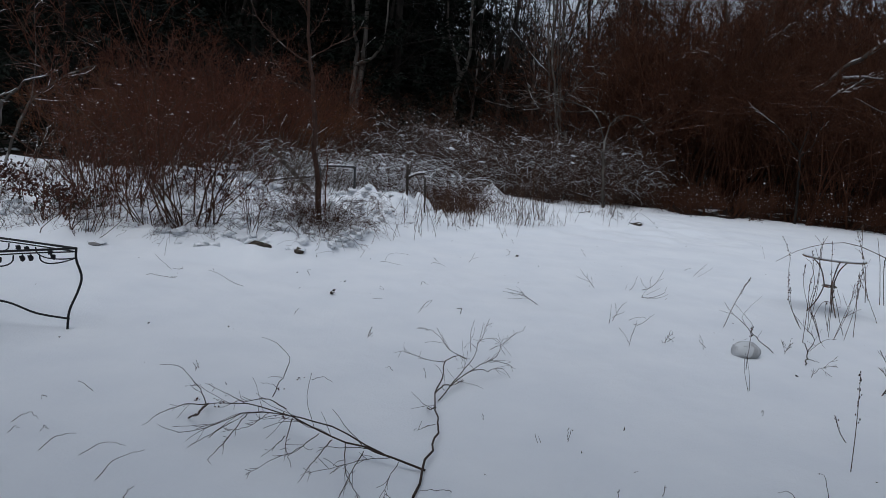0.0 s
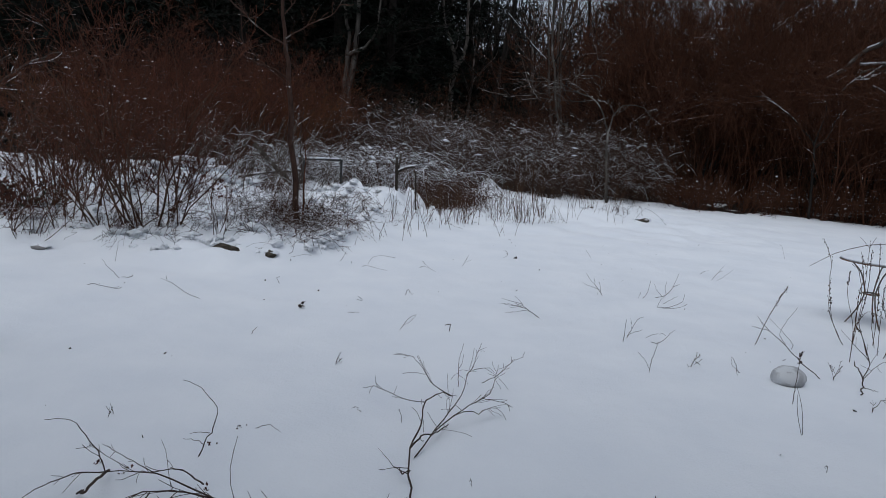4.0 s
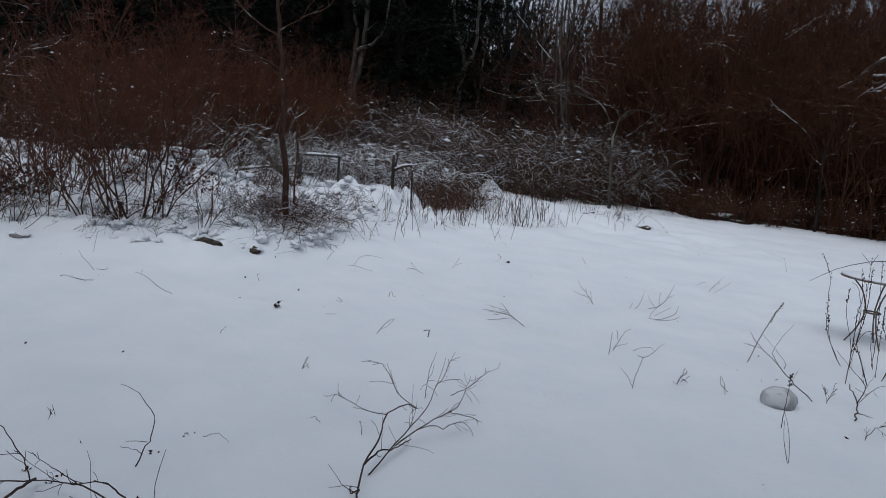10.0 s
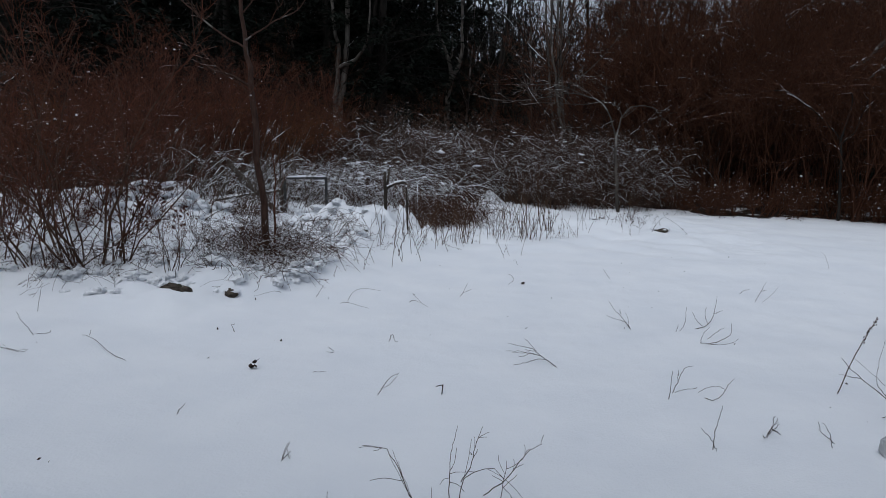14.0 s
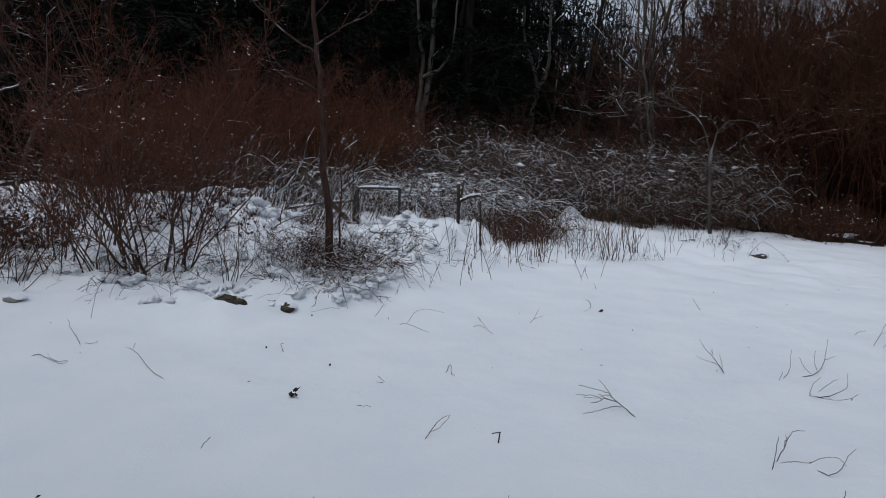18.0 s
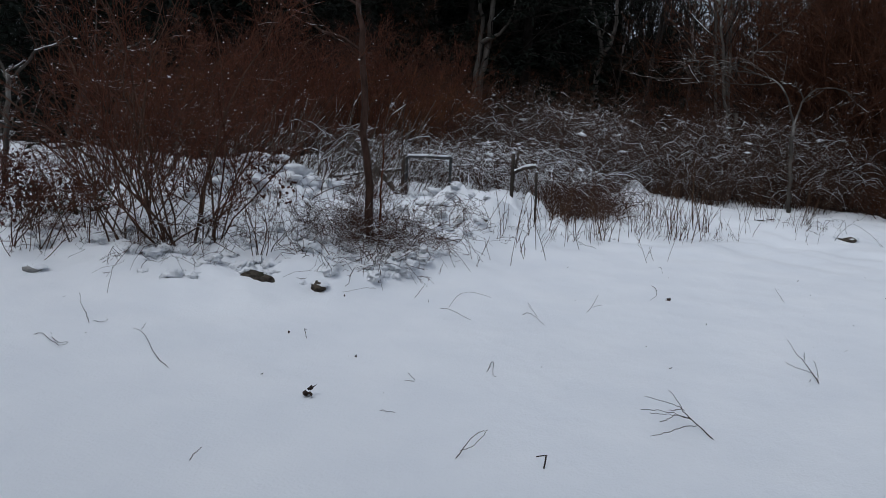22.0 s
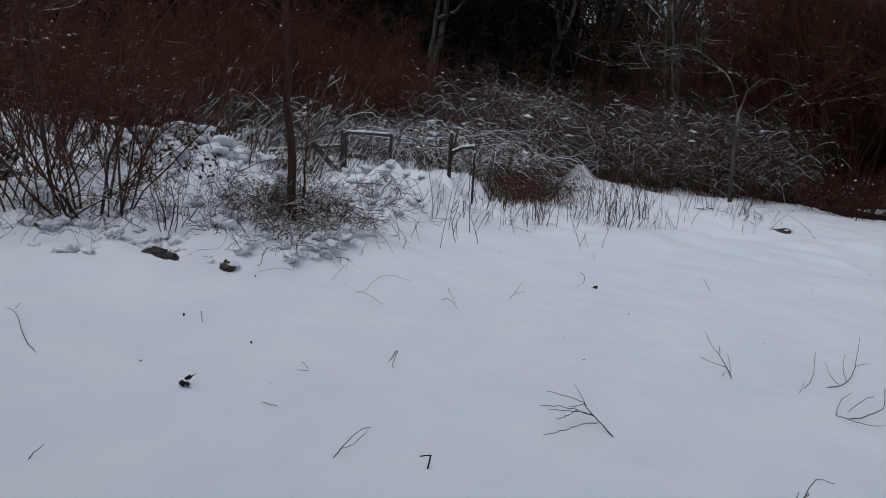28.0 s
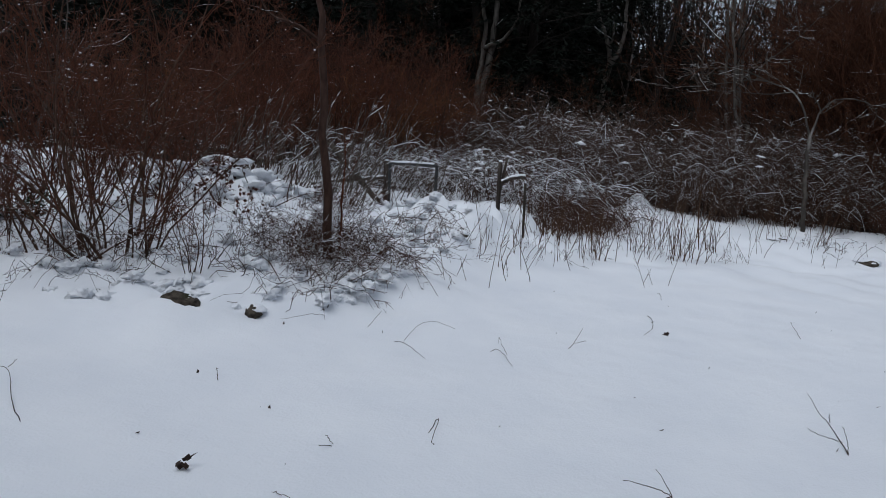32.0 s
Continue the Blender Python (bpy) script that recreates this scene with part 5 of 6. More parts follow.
# ---- dead flower stems ----
def seed_stem(base, top, bow, pods, r=0.004, seed=0, label="tall dead flower stem with dark seed heads", branches=3):
    rng = np.random.default_rng(seed)
    ob = thing("flower_stem", label, "dead plant", "dead flower stems beside the garden table")
    b, t = np.array([*base, gz(*base) - 0.05]), np.array(top)
    mid = (b + t) / 2 + np.array([bow, 0, 0])
    p = bend([b, mid, t], 10)
    s = (p[None], np.linspace(r, r * 0.5, 10)[None])
    part("stem", skin([s], 5), STALK, ob)
    if branches:
        s1 = fork(rng, s, branches, 0.3, 0.95, (20, 45), (0.12, 0.3), 4, 0.15, 0.02, 0.6, 0.0016)
        for i in range(branches):
            part("side_shoot", skin([one(s1, i)], 3), STALK, ob)
    pods *= 2
    for i in range(pods):
        f = 1 - 0.5 * (i / max(pods, 1)) ** 1.3
        j = min(int(f * 9), 8)
        c = p[j] + (p[j + 1] - p[j]) * (f * 9 - j)
        pod = blob(rng, tuple(rng.uniform(0.5, 1.2) * np.array((0.0034, 0.0034, 0.0075))), 0.8, 4, 1)
        bmesh.ops.translate(pod, vec=c + np.append(rng.normal(0, 0.006, 2), rng.normal(0, 0.006)), verts=pod.verts)
        part("seed_head", pod, DARK_BARK, ob)
    return ob


extra = np.random.default_rng(811)
for i in range(4):
    bx, by = 3.62 + extra.normal(0, 0.1), 6.78 + extra.normal(0, 0.12)
    seed_stem((bx, by), (bx + extra.normal(0, 0.12), by + extra.normal(0, 0.1), extra.uniform(0.35, 0.85)), extra.normal(0, 0.05), int(extra.integers(3, 8)), 0.0026, 850 + i)
for i, (bx, by, px, py, pz, bow) in enumerate(((5.0, 8.6, 4.75, 8.6, 1.0, -0.04), (5.2, 8.6, 5.4, 8.6, 0.95, 0.05), (4.9, 8.5, 4.6, 8.4, 0.85, 0.05))):
    seed_stem((bx, by), (px, py, pz), bow, 4, 0.0045, 820 + i, "dark upright stem of a bare bush behind the garden table", 5)
arch = thing("arching_cane", "long bare cane arching over the garden table", "bramble")
part("cane", skin([limb(np.random.default_rng(831), [(5.6, 8.0, 0.0), (5.1, 7.9, 0.42), (4.7, 7.88, 0.6), (4.2, 7.8, 0.75), (3.75, 7.75, 0.66), (3.45, 7.7, 0.5)], 0.006, 0.002, 14)], 5), TWIG, arch)
seed_stem((2.28, 3.8), (2.25, 3.82, 0.5), 0.005, 9, 0.0026, 842, "straight dead flower spike standing alone in snow", 0)
seed_stem((2.5, 4.2), (2.35, 4.15, 0.14), -0.02, 4, 0.003, 843, "short bent dead flower stem", 2)


def flower_stem(points, spans, r, seed, label="tall dead flower stem with dark seed heads"):
    """A dry stem through points; seed heads sit along the spans (fractions of its length)."""
    rng = np.random.default_rng(seed)
    ob = thing("flower_stem", label, "dead plant", "dead flower stems beside the garden table")
    s = limb(rng, points, r, r * 0.55, 16, 0.0015)
    part("stem", skin([s], 5), STALK if seed % 3 else DARK_BARK, ob)
    p = s[0][0]
    for lo, hi in spans:
        for f in np.arange(lo, hi, 0.022):
            j = min(int(f * 15), 14)
            c = p[j] + (p[j + 1] - p[j]) * (f * 15 - j)
            pod = blob(rng, tuple(rng.uniform(0.6, 1.25) * np.array((0.0045, 0.0045, 0.007))), 0.8, 4, 1)
            bmesh.ops.translate(pod, vec=c + np.append(rng.normal(0, 0.006, 2), rng.normal(0, 0.004)), verts=pod.verts)
            part("seed_head", pod, DARK_BARK, ob)


def stick(ob, r0, r1, points, shoots):
    """One bent stem of a fallen branch, with a few side twigs."""
    rng = np.random.default_rng(len(ob.children) * 7 + 3)
    p = np.asarray(points, float)
    p[:, 2] += land(p[:, 0], p[:, 1]) + 0.006
    s = limb(rng, p, r0 * 0.55, r1 * 0.5, 16, r0 * 0.4)
    stem = part("stem", skin([s], 6), DARK_BARK, ob)
    shoots *= 2
    if shoots:
        s1 = fork(rng, s, shoots, 0.15, 1.0, (20, 55), (0.1, 0.3), 6, 0.12, -0.01, 0.42, 0.001, 0.0)
        s1[0][..., 2] = np.maximum(s1[0][..., 2], land(s1[0][..., 0], s1[0][..., 1]) - 0.01)
        for i in range(shoots):
            part("twig", skin([one(s1, i)], 4), DARK_BARK, stem)


def sprig_thing(label):
    return thing("twig", label, "twig", "twigs sticking out of the snow")


def stem_sprig(x, y, u, v, h, bow):
    rng = np.random.default_rng(int(abs(x) * 1000 + y * 100))
    ob = sprig_thing("single thin bare twig poking out of the snow")
    a, b = np.array([x, y, gz(x, y) - 0.01]), np.array([u, v, gz(u, v) + h])
    d = b - a
    mid = (a + b) / 2 + np.array([-d[1], d[0], 0]) * bow + np.array([0, 0, 0.25 * h + 0.02])
    s = limb(rng, [a, mid, b], 0.0017, 0.0009, 10, 0.003)
    part("stem", skin([s], 5), DARK_BARK, ob)
    if np.linalg.norm(d) > 0.75:
        s1 = fork(rng, s, 2, 0.3, 0.9, (25, 50), (0.12, 0.25), 4, 0.12, 0, 0.6, 0.0012)
        for i in range(2):
            part("side_shoot", skin([one(s1, i)], 3), DARK_BARK, ob)


def fan_sprig(x, y, u, v, h, bow):
    rng = np.random.default_rng(int(abs(x) * 1000 + y * 100) + 1)
    ob = sprig_thing("forked spray of thin bare twigs sticking out of the snow")
    a, b = np.array([x, y, gz(x, y) - 0.02]), np.array([u, v, gz(u, v) + h * 0.8])
    s = limb(rng, [a, (a + b) / 2 + np.array([0, 0, 0.03]), b], 0.0026, 0.0011, 10, 0.004)
    stem = part("stem", skin([s], 5), DARK_BARK, ob)
    s1 = fork(rng, s, 6, 0.12, 0.75, (12, 45), (0.45, 0.75), 7, 0.08, -0.01, 0.55, 0.0010, -0.04)
    s2 = fork(rng, s1, 2, 0.3, 0.9, (15, 40), (0.25, 0.5), 5, 0.1, 0, 0.7, 0.0013, 0.0)
    for i in range(6):
        t = part("twig", skin([one(s1, i)], 4), DARK_BARK, ob)
        part("side_shoot", skin([one(s2, i * 2, 2)], 3), DARK_BARK, t)


def tuft_sprig(x, y, u, v, h, bow):
    rng = np.random.default_rng(int(abs(x) * 1000 + y * 100) + 2)
    ob = sprig_thing("small tuft of dead stems standing in the snow")
    n = 2
    base = np.array([[x, y, gz(x, y) - 0.02]] * n) + np.append(rng.normal(0, 0.012, (n, 2)), np.zeros((n, 1)), 1)
    way = np.array([[u - x, v - y, gz(u, v) + h - gz(x, y)]] * n) + rng.normal(0, 0.05, (n, 3)) * max(h, 0.05) * 4
    s = grow(rng, base, way, np.full(n, max(h, 0.06) * 1.25) * rng.uniform(0.7, 1.1, n), 6, 0.06, 0, 0.0018, 0.001)
    for i in range(n):
        part("stem", skin([one(s, i)], 5), DARK_BARK, ob)


def sprig(stems):
    """A dead weed or twig in the snow: the first stem carries the others; heights are above the snow."""
    rng = np.random.default_rng(len(stems) * 31 + int(abs(stems[0][0][0]) * 100))
    ob = sprig_thing("forked spray of thin bare twigs sticking out of the snow" if len(stems) > 2 else "thin bent bare twig lying half sunk in the snow")
    thick = 0.0033 if len(stems) > 3 else 0.0024
    for i, points in enumerate(stems):
        p = np.asarray(points, float)
        p[:, 2] += land(p[:, 0], p[:, 1]) + (-0.01 if i == 0 else 0.0)
        s = limb(rng, p, thick * (1 if i == 0 else 0.6), 0.0012, 14, 0.0022)
        part("stem" if i == 0 else "side_shoot", skin([s], 5), DARK_BARK, ob)


# ---- branches lying on the lawn ----
crooked = thing("fallen_branch", "crooked bare branch lying on the snow", "branch", "fallen branches")
long = thing("fallen_branch", "long bare branch with many fine twigs lying on the snow", "branch", "fallen branches")
curved = thing("curved_twig", "curved single stem rising from the snow", "twig")
for row in ((0.03, 4.62, 0.0, 4.68, 0.04, 0.1), (-0.2, 4.7, -0.25, 4.68, 0.02, 0.1), (-0.69, 4.37, -0.52, 4.31, 0.02, 0.12),):
    stem_sprig(*row)
for row in ((2.17, 5.8, 2.13, 5.86, 0.1, 0.1), (4.88, 11.38, 4.93, 11.73, 0.15, 0.0), (-1.23, 2.97, -1.14, 3.25, 0.03, 0.08), (-1.43, 3.19, -1.25, 3.27, 0.04, 0.12), (-1.62, 3.19, -1.53, 3.35, 0.03, 0.06), (-1.95, 3.47, -1.77, 3.43, 0.05, 0.15), (-1.87, 3.35, -1.81, 3.36, 0.02, 0), (-1.03, 2.83, -1.03, 2.94, 0.02, 0), (-1.78, 3.92, -1.88, 3.93, 0.04, 0.2), (0.84, 3.81, 0.87, 3.86, 0.05, 0), (1.99, 3.44, 1.93, 3.46, 0.12, 0.15), (1.82, 3.39, 1.71, 3.34, 0.06, 0.1), (0.27, 3.21, 0.13, 3.11, 0.03, 0.2),):
    stem_sprig(*row)
for row in ((-1.97, 3.8, -1.97, 3.75, 0.01, 0), (1.0, 3.28, 0.99, 3.28, 0.03, 0), (1.21, 3.33, 1.21, 3.33, 0.04, 0), (-1.72, 3.44, -1.7, 3.35, 0.02, 0), (2.1, 4.46, 2.09, 4.46, 0.02, 0), (0.84, 3.84, 0.84, 3.84, 0.06, 0), (0.4, 4.03, 0.39, 4.04, 0.02, 0), (0.84, 10.67, 0.79, 10.77, 0.04, 0), (-1.49, 8.73, -1.63, 8.33, 0.05, 0.1), (-3.12, 7.55, -3.08, 7.66, 0.2, 0.2), (-2.79, 8.1, -2.76, 8.02, 0.15, 0.1),):
    stem_sprig(*row)
for row in ((1.87, 5.89, 1.92, 5.88, 0.05, 0), (2.83, 5.88, 2.91, 5.95, 0.1, 0), (2.78, 5.33, 2.99, 5.48, 0.08, 0),):
    fan_sprig(*row)
for row in ((-0.5, 5.39, -0.48, 5.37, 0.09, 0.0), (-1.39, 4.35, -1.39, 4.36, 0.05, 0), (0.04, 3.81, 0.04, 3.81, 0.03, 0), (2.17, 4.87, 2.11, 4.86, 0.22, 0), (0.69, 3.76, 0.67, 3.8, 0.04, 0), (-0.47, 5.37, -0.49, 5.43, 0.04, 0), (-1.37, 4.36, -1.39, 4.37, 0.03, 0), (-0.5, 5.39, -0.48, 5.43, 0.08, 0),):
    tuft_sprig(*row)
sprig([[(-2.76, 7.00, 0.00), (-2.87, 7.09, 0.03), (-2.99, 7.17, 0.07), (-3.09, 7.27, 0.10)]])
sprig([[(-2.92, 7.08, 0.00), (-2.79, 7.06, 0.01), (-2.70, 7.06, 0.02), (-2.72, 7.10, 0.03)]])
sprig([[(-3.00, 6.75, 0.00), (-2.90, 6.71, 0.01), (-2.84, 6.72, 0.02), (-2.69, 6.63, 0.03), (-2.57, 6.57, 0.04), (-2.54, 6.60, 0.05)]])
sprig([[(-1.80, 6.58, 0.00), (-1.91, 6.62, 0.01), (-2.05, 6.71, 0.02), (-2.20, 6.83, 0.04), (-2.32, 6.93, 0.05), (-2.37, 6.92, 0.06)], [(-2.32, 6.93, 0.05), (-2.36, 7.01, 0.06)]])
sprig([[(-1.45, 7.38, 0.00), (-1.48, 7.42, 0.03), (-1.50, 7.44, 0.05), (-1.45, 7.38, 0.08)]])
sprig([[(-1.18, 5.79, 0.00), (-1.17, 5.83, 0.03), (-1.15, 5.85, 0.05)]])
sprig([[(-0.66, 6.50, 0.00), (-0.64, 6.54, 0.01), (-0.55, 6.51, 0.03)]])
sprig([[(-0.53, 6.96, 0.00), (-0.60, 6.97, 0.01), (-0.64, 6.91, 0.03)], [(-0.60, 6.97, 0.01), (-0.65, 7.00, 0.03)]])
sprig([[(-0.26, 7.19, 0.00), (-0.26, 7.37, 0.02), (-0.24, 7.32, 0.04), (-0.19, 7.06, 0.07), (-0.16, 6.99, 0.09)]])
sprig([[(-0.19, 6.24, 0.00), (-0.17, 6.26, 0.03), (-0.15, 6.34, 0.05), (-0.11, 6.39, 0.08), (-0.08, 6.37, 0.10)], [(-0.17, 6.26, 0.03), (-0.12, 6.29, 0.05), (-0.09, 6.33, 0.08), (-0.08, 6.34, 0.10)]])
sprig([[(-0.93, 8.41, 0.00), (-0.87, 8.46, 0.01), (-0.81, 8.42, 0.03), (-0.68, 8.29, 0.04), (-0.56, 8.11, 0.06)], [(-0.81, 8.46, 0.02), (-0.82, 8.68, 0.03), (-0.79, 8.83, 0.04), (-0.70, 8.83, 0.05), (-0.54, 8.71, 0.06)]])
sprig([[(-0.28, 8.52, 0.00), (-0.23, 8.57, 0.02), (-0.16, 8.46, 0.04), (-0.06, 8.21, 0.06)], [(-0.14, 8.48, 0.02), (-0.20, 8.60, 0.04), (-0.24, 8.70, 0.05), (-0.21, 8.54, 0.06)]])
sprig([[(0.19, 8.85, 0.00), (0.23, 8.91, 0.04), (0.26, 9.15, 0.08)], [(0.23, 8.90, 0.03), (0.31, 8.84, 0.08)]])
sprig([[(0.69, 10.08, 0.00), (0.74, 9.88, 0.02), (0.74, 9.61, 0.03), (0.68, 9.33, 0.05)]])
sprig([[(1.83, 9.94, 0.00), (1.81, 10.32, 0.05)]])
sprig([[(-1.16, 8.67, 0.00), (-1.14, 8.74, 0.04), (-1.13, 8.86, 0.08)]])
sprig([[(0.93, 6.84, 0.00), (0.86, 6.93, 0.03), (0.79, 7.01, 0.06), (0.77, 7.04, 0.08), (0.72, 7.15, 0.11)], [(0.79, 7.01, 0.06), (0.73, 7.04, 0.07), (0.66, 7.02, 0.09), (0.59, 6.98, 0.11)], [(0.82, 6.96, 0.04), (0.74, 6.92, 0.07), (0.66, 6.87, 0.09), (0.57, 6.80, 0.11)], [(0.82, 6.96, 0.04), (0.75, 6.90, 0.07), (0.68, 6.84, 0.09), (0.61, 6.77, 0.11)], [(0.84, 6.89, 0.04), (0.76, 6.76, 0.07), (0.68, 6.63, 0.09), (0.61, 6.52, 0.11)], [(0.74, 6.92, 0.07), (0.69, 6.77, 0.09), (0.65, 6.69, 0.11)], [(0.78, 7.07, 0.04), (0.70, 6.84, 0.11)]])
sprig([[(1.62, 7.89, 0.00), (1.61, 8.04, 0.03), (1.58, 8.14, 0.07), (1.54, 8.18, 0.10), (1.52, 8.38, 0.13)], [(1.59, 7.94, 0.05), (1.50, 7.85, 0.09), (1.40, 7.81, 0.13)], [(1.58, 7.80, 0.05), (1.58, 7.84, 0.09), (1.58, 7.94, 0.13)], [(1.58, 8.14, 0.07), (1.56, 8.10, 0.13)]])
sprig([[(2.14, 8.05, 0.00), (2.25, 8.10, 0.02), (2.33, 8.18, 0.04), (2.43, 8.39, 0.06), (2.54, 8.68, 0.08), (2.66, 8.99, 0.10)], [(2.43, 8.39, 0.06), (2.50, 8.37, 0.10)], [(2.25, 8.10, 0.02), (2.20, 8.10, 0.06), (2.20, 8.23, 0.10)], [(2.29, 8.11, 0.04), (2.33, 8.31, 0.07), (2.39, 8.47, 0.10)]])
sprig([[(2.08, 7.61, 0.00), (2.17, 7.59, 0.02), (2.27, 7.66, 0.04), (2.35, 7.74, 0.07), (2.43, 7.97, 0.09)], [(2.08, 7.61, 0.00), (2.16, 7.49, 0.03), (2.23, 7.43, 0.06), (2.31, 7.47, 0.09)], [(2.08, 7.61, 0.00), (2.14, 7.74, 0.04), (2.19, 7.76, 0.09)], [(2.13, 7.60, 0.04), (2.25, 7.75, 0.06), (2.31, 7.78, 0.09)]])
sprig([[(2.02, 7.96, 0.00), (2.10, 8.09, 0.05), (2.22, 8.47, 0.10)], [(1.93, 7.74, 0.04), (1.95, 7.76, 0.10)]])
sprig([[(3.09, 9.20, 0.00), (3.24, 9.45, 0.04), (3.50, 9.94, 0.08)], [(3.13, 9.10, 0.03), (3.29, 9.29, 0.06), (3.48, 9.60, 0.08)], [(3.18, 9.34, 0.03), (3.28, 9.48, 0.06), (3.30, 9.44, 0.08)]])
sprig([[(3.07, 9.54, 0.00), (3.15, 9.64, 0.03), (3.21, 9.63, 0.05)]])
sprig([[(1.55, 6.44, 0.00), (1.59, 6.48, 0.07), (1.64, 6.54, 0.13), (1.65, 6.41, 0.20)], [(1.51, 6.25, 0.08), (1.53, 6.15, 0.14), (1.55, 6.01, 0.20)], [(1.59, 6.48, 0.07), (1.53, 6.28, 0.20)]])
sprig([[(1.51, 6.35, 0.00), (1.50, 6.29, 0.20)]])
sprig([[(1.71, 6.42, 0.00), (1.76, 6.34, 0.02), (1.81, 6.36, 0.04), (1.89, 6.49, 0.06), (1.95, 6.56, 0.08)], [(1.69, 6.40, 0.03), (1.76, 6.44, 0.05), (1.82, 6.42, 0.06), (1.81, 6.30, 0.08)]])
sprig([[(1.55, 5.70, 0.00), (1.57, 5.75, 0.07), (1.60, 5.80, 0.13), (1.61, 5.80, 0.20)], [(1.50, 5.52, 0.08), (1.47, 5.52, 0.14), (1.41, 5.49, 0.20)]])
sprig([[(1.90, 5.94, 0.00), (1.93, 5.95, 0.02), (1.99, 6.01, 0.04)], [(1.93, 5.95, 0.02), (1.92, 5.86, 0.04)]])
sprig([[(2.21, 5.86, 0.00), (2.19, 5.87, 0.02), (2.18, 5.96, 0.03), (2.21, 6.05, 0.05)]])
sprig([[(-2.95, 6.86, 0.00), (-2.78, 6.73, 0.01), (-2.63, 6.62, 0.03), (-2.57, 6.63, 0.04)]])

stick(crooked, 0.011, 0.008, [(0.10, 3.10, 0.0), (0.13, 3.42, 0.03), (0.15, 3.66, 0.03), (0.16, 3.76, 0.03), (0.15, 3.87, 0.05), (0.11, 4.22, 0.06)], 2)
stick(crooked, 0.008, 0.005, [(0.11, 4.22, 0.06), (0.14, 4.43, 0.09), (0.14, 4.61, 0.12), (0.21, 4.75, 0.12), (0.27, 4.77, 0.10)], 3)
stick(crooked, 0.0045, 0.002, [(0.14, 4.61, 0.12), (0.01, 4.69, 0.10), (-0.14, 4.84, 0.09), (-0.22, 4.83, 0.08)], 3)
stick(crooked, 0.0045, 0.002, [(0.27, 4.77, 0.10), (0.15, 4.94, 0.10), (0.09, 5.10, 0.12), (-0.00, 5.29, 0.13), (-0.05, 5.28, 0.12)], 3)
stick(crooked, 0.008, 0.005, [(0.11, 4.21, 0.06), (0.16, 4.37, 0.05), (0.21, 4.45, 0.03), (0.27, 4.65, -0.01)], 2)
stick(crooked, 0.006, 0.002, [(0.13, 4.24, 0.00), (0.20, 4.40, 0.05), (0.27, 4.56, 0.10), (0.33, 4.77, 0.13), (0.35, 4.98, 0.16), (0.45, 5.07, 0.16), (0.51, 5.02, 0.14)], 5)
stick(crooked, 0.006, 0.002, [(0.21, 4.45, 0.04), (0.29, 4.58, 0.07), (0.37, 4.65, 0.10), (0.47, 4.79, 0.12), (0.51, 5.02, 0.14), (0.52, 5.15, 0.16)], 5)
stick(crooked, 0.005, 0.002, [(0.29, 4.58, 0.07), (0.37, 4.65, 0.07), (0.42, 4.64, 0.06), (0.47, 4.75, 0.05), (0.53, 4.79, 0.03), (0.57, 4.74, 0.00)], 3)
stick(crooked, 0.004, 0.002, [(0.43, 4.75, 0.10), (0.53, 4.78, 0.08), (0.61, 4.86, 0.02)], 2)
stick(crooked, 0.004, 0.0018, [(0.30, 4.86, 0.12), (0.29, 5.18, 0.16), (0.31, 5.40, 0.20)], 2)
stick(crooked, 0.004, 0.0018, [(0.34, 5.01, 0.13), (0.38, 5.12, 0.16), (0.40, 5.28, 0.19), (0.45, 5.33, 0.20)], 2)
stick(crooked, 0.004, 0.0018, [(0.43, 4.93, 0.12), (0.52, 5.05, 0.13), (0.61, 5.24, 0.15), (0.68, 5.31, 0.16)], 3)
stick(crooked, 0.007, 0.004, [(0.13, 4.02, 0.05), (0.10, 4.01, 0.04), (0.07, 4.13, 0.00)], 0)
stick(crooked, 0.004, 0.002, [(0.14, 3.83, 0.03), (0.10, 3.82, 0.02), (0.05, 3.77, 0.01)], 1)

stick(long, 0.011, 0.004, [(0.13, 3.36, 0.00), (-0.10, 3.38, 0.06), (-0.33, 3.42, 0.09), (-0.55, 3.54, 0.10), (-0.84, 3.72, 0.08), (-1.09, 3.80, 0.03)], 6)
stick(long, 0.008, 0.003, [(-0.07, 3.38, 0.05), (-0.30, 3.47, 0.10), (-0.50, 3.50, 0.13), (-0.66, 3.54, 0.12), (-0.81, 3.55, 0.10), (-0.92, 3.45, 0.07), (-1.07, 3.41, 0.05)], 7)
stick(long, 0.006, 0.002, [(-0.60, 3.60, 0.12), (-0.70, 3.65, 0.14), (-0.84, 3.67, 0.12), (-0.97, 3.66, 0.08)], 3)
stick(long, 0.006, 0.002, [(-1.09, 3.80, 0.03), (-1.18, 3.73, 0.05), (-1.25, 3.61, 0.05), (-1.28, 3.50, 0.03)], 2)
stick(long, 0.011, 0.008, [(-1.09, 3.83, 0.02), (-1.04, 3.59, 0.08), (-1.13, 3.69, 0.00)], 0)
stick(long, 0.005, 0.002, [(-1.09, 3.80, 0.03), (-1.15, 3.83, 0.12), (-1.28, 3.88, 0.20), (-1.35, 3.82, 0.22)], 2)
stick(long, 0.004, 0.0018, [(-0.84, 3.72, 0.08), (-0.96, 3.75, 0.12), (-1.10, 3.80, 0.15)], 2)
stick(long, 0.005, 0.002, [(-0.55, 3.54, 0.10), (-0.53, 3.37, 0.05), (-0.47, 3.26, 0.00)], 3)
stick(long, 0.005, 0.002, [(-0.32, 3.40, 0.08), (-0.36, 3.23, 0.06), (-0.39, 3.08, 0.03)], 3)
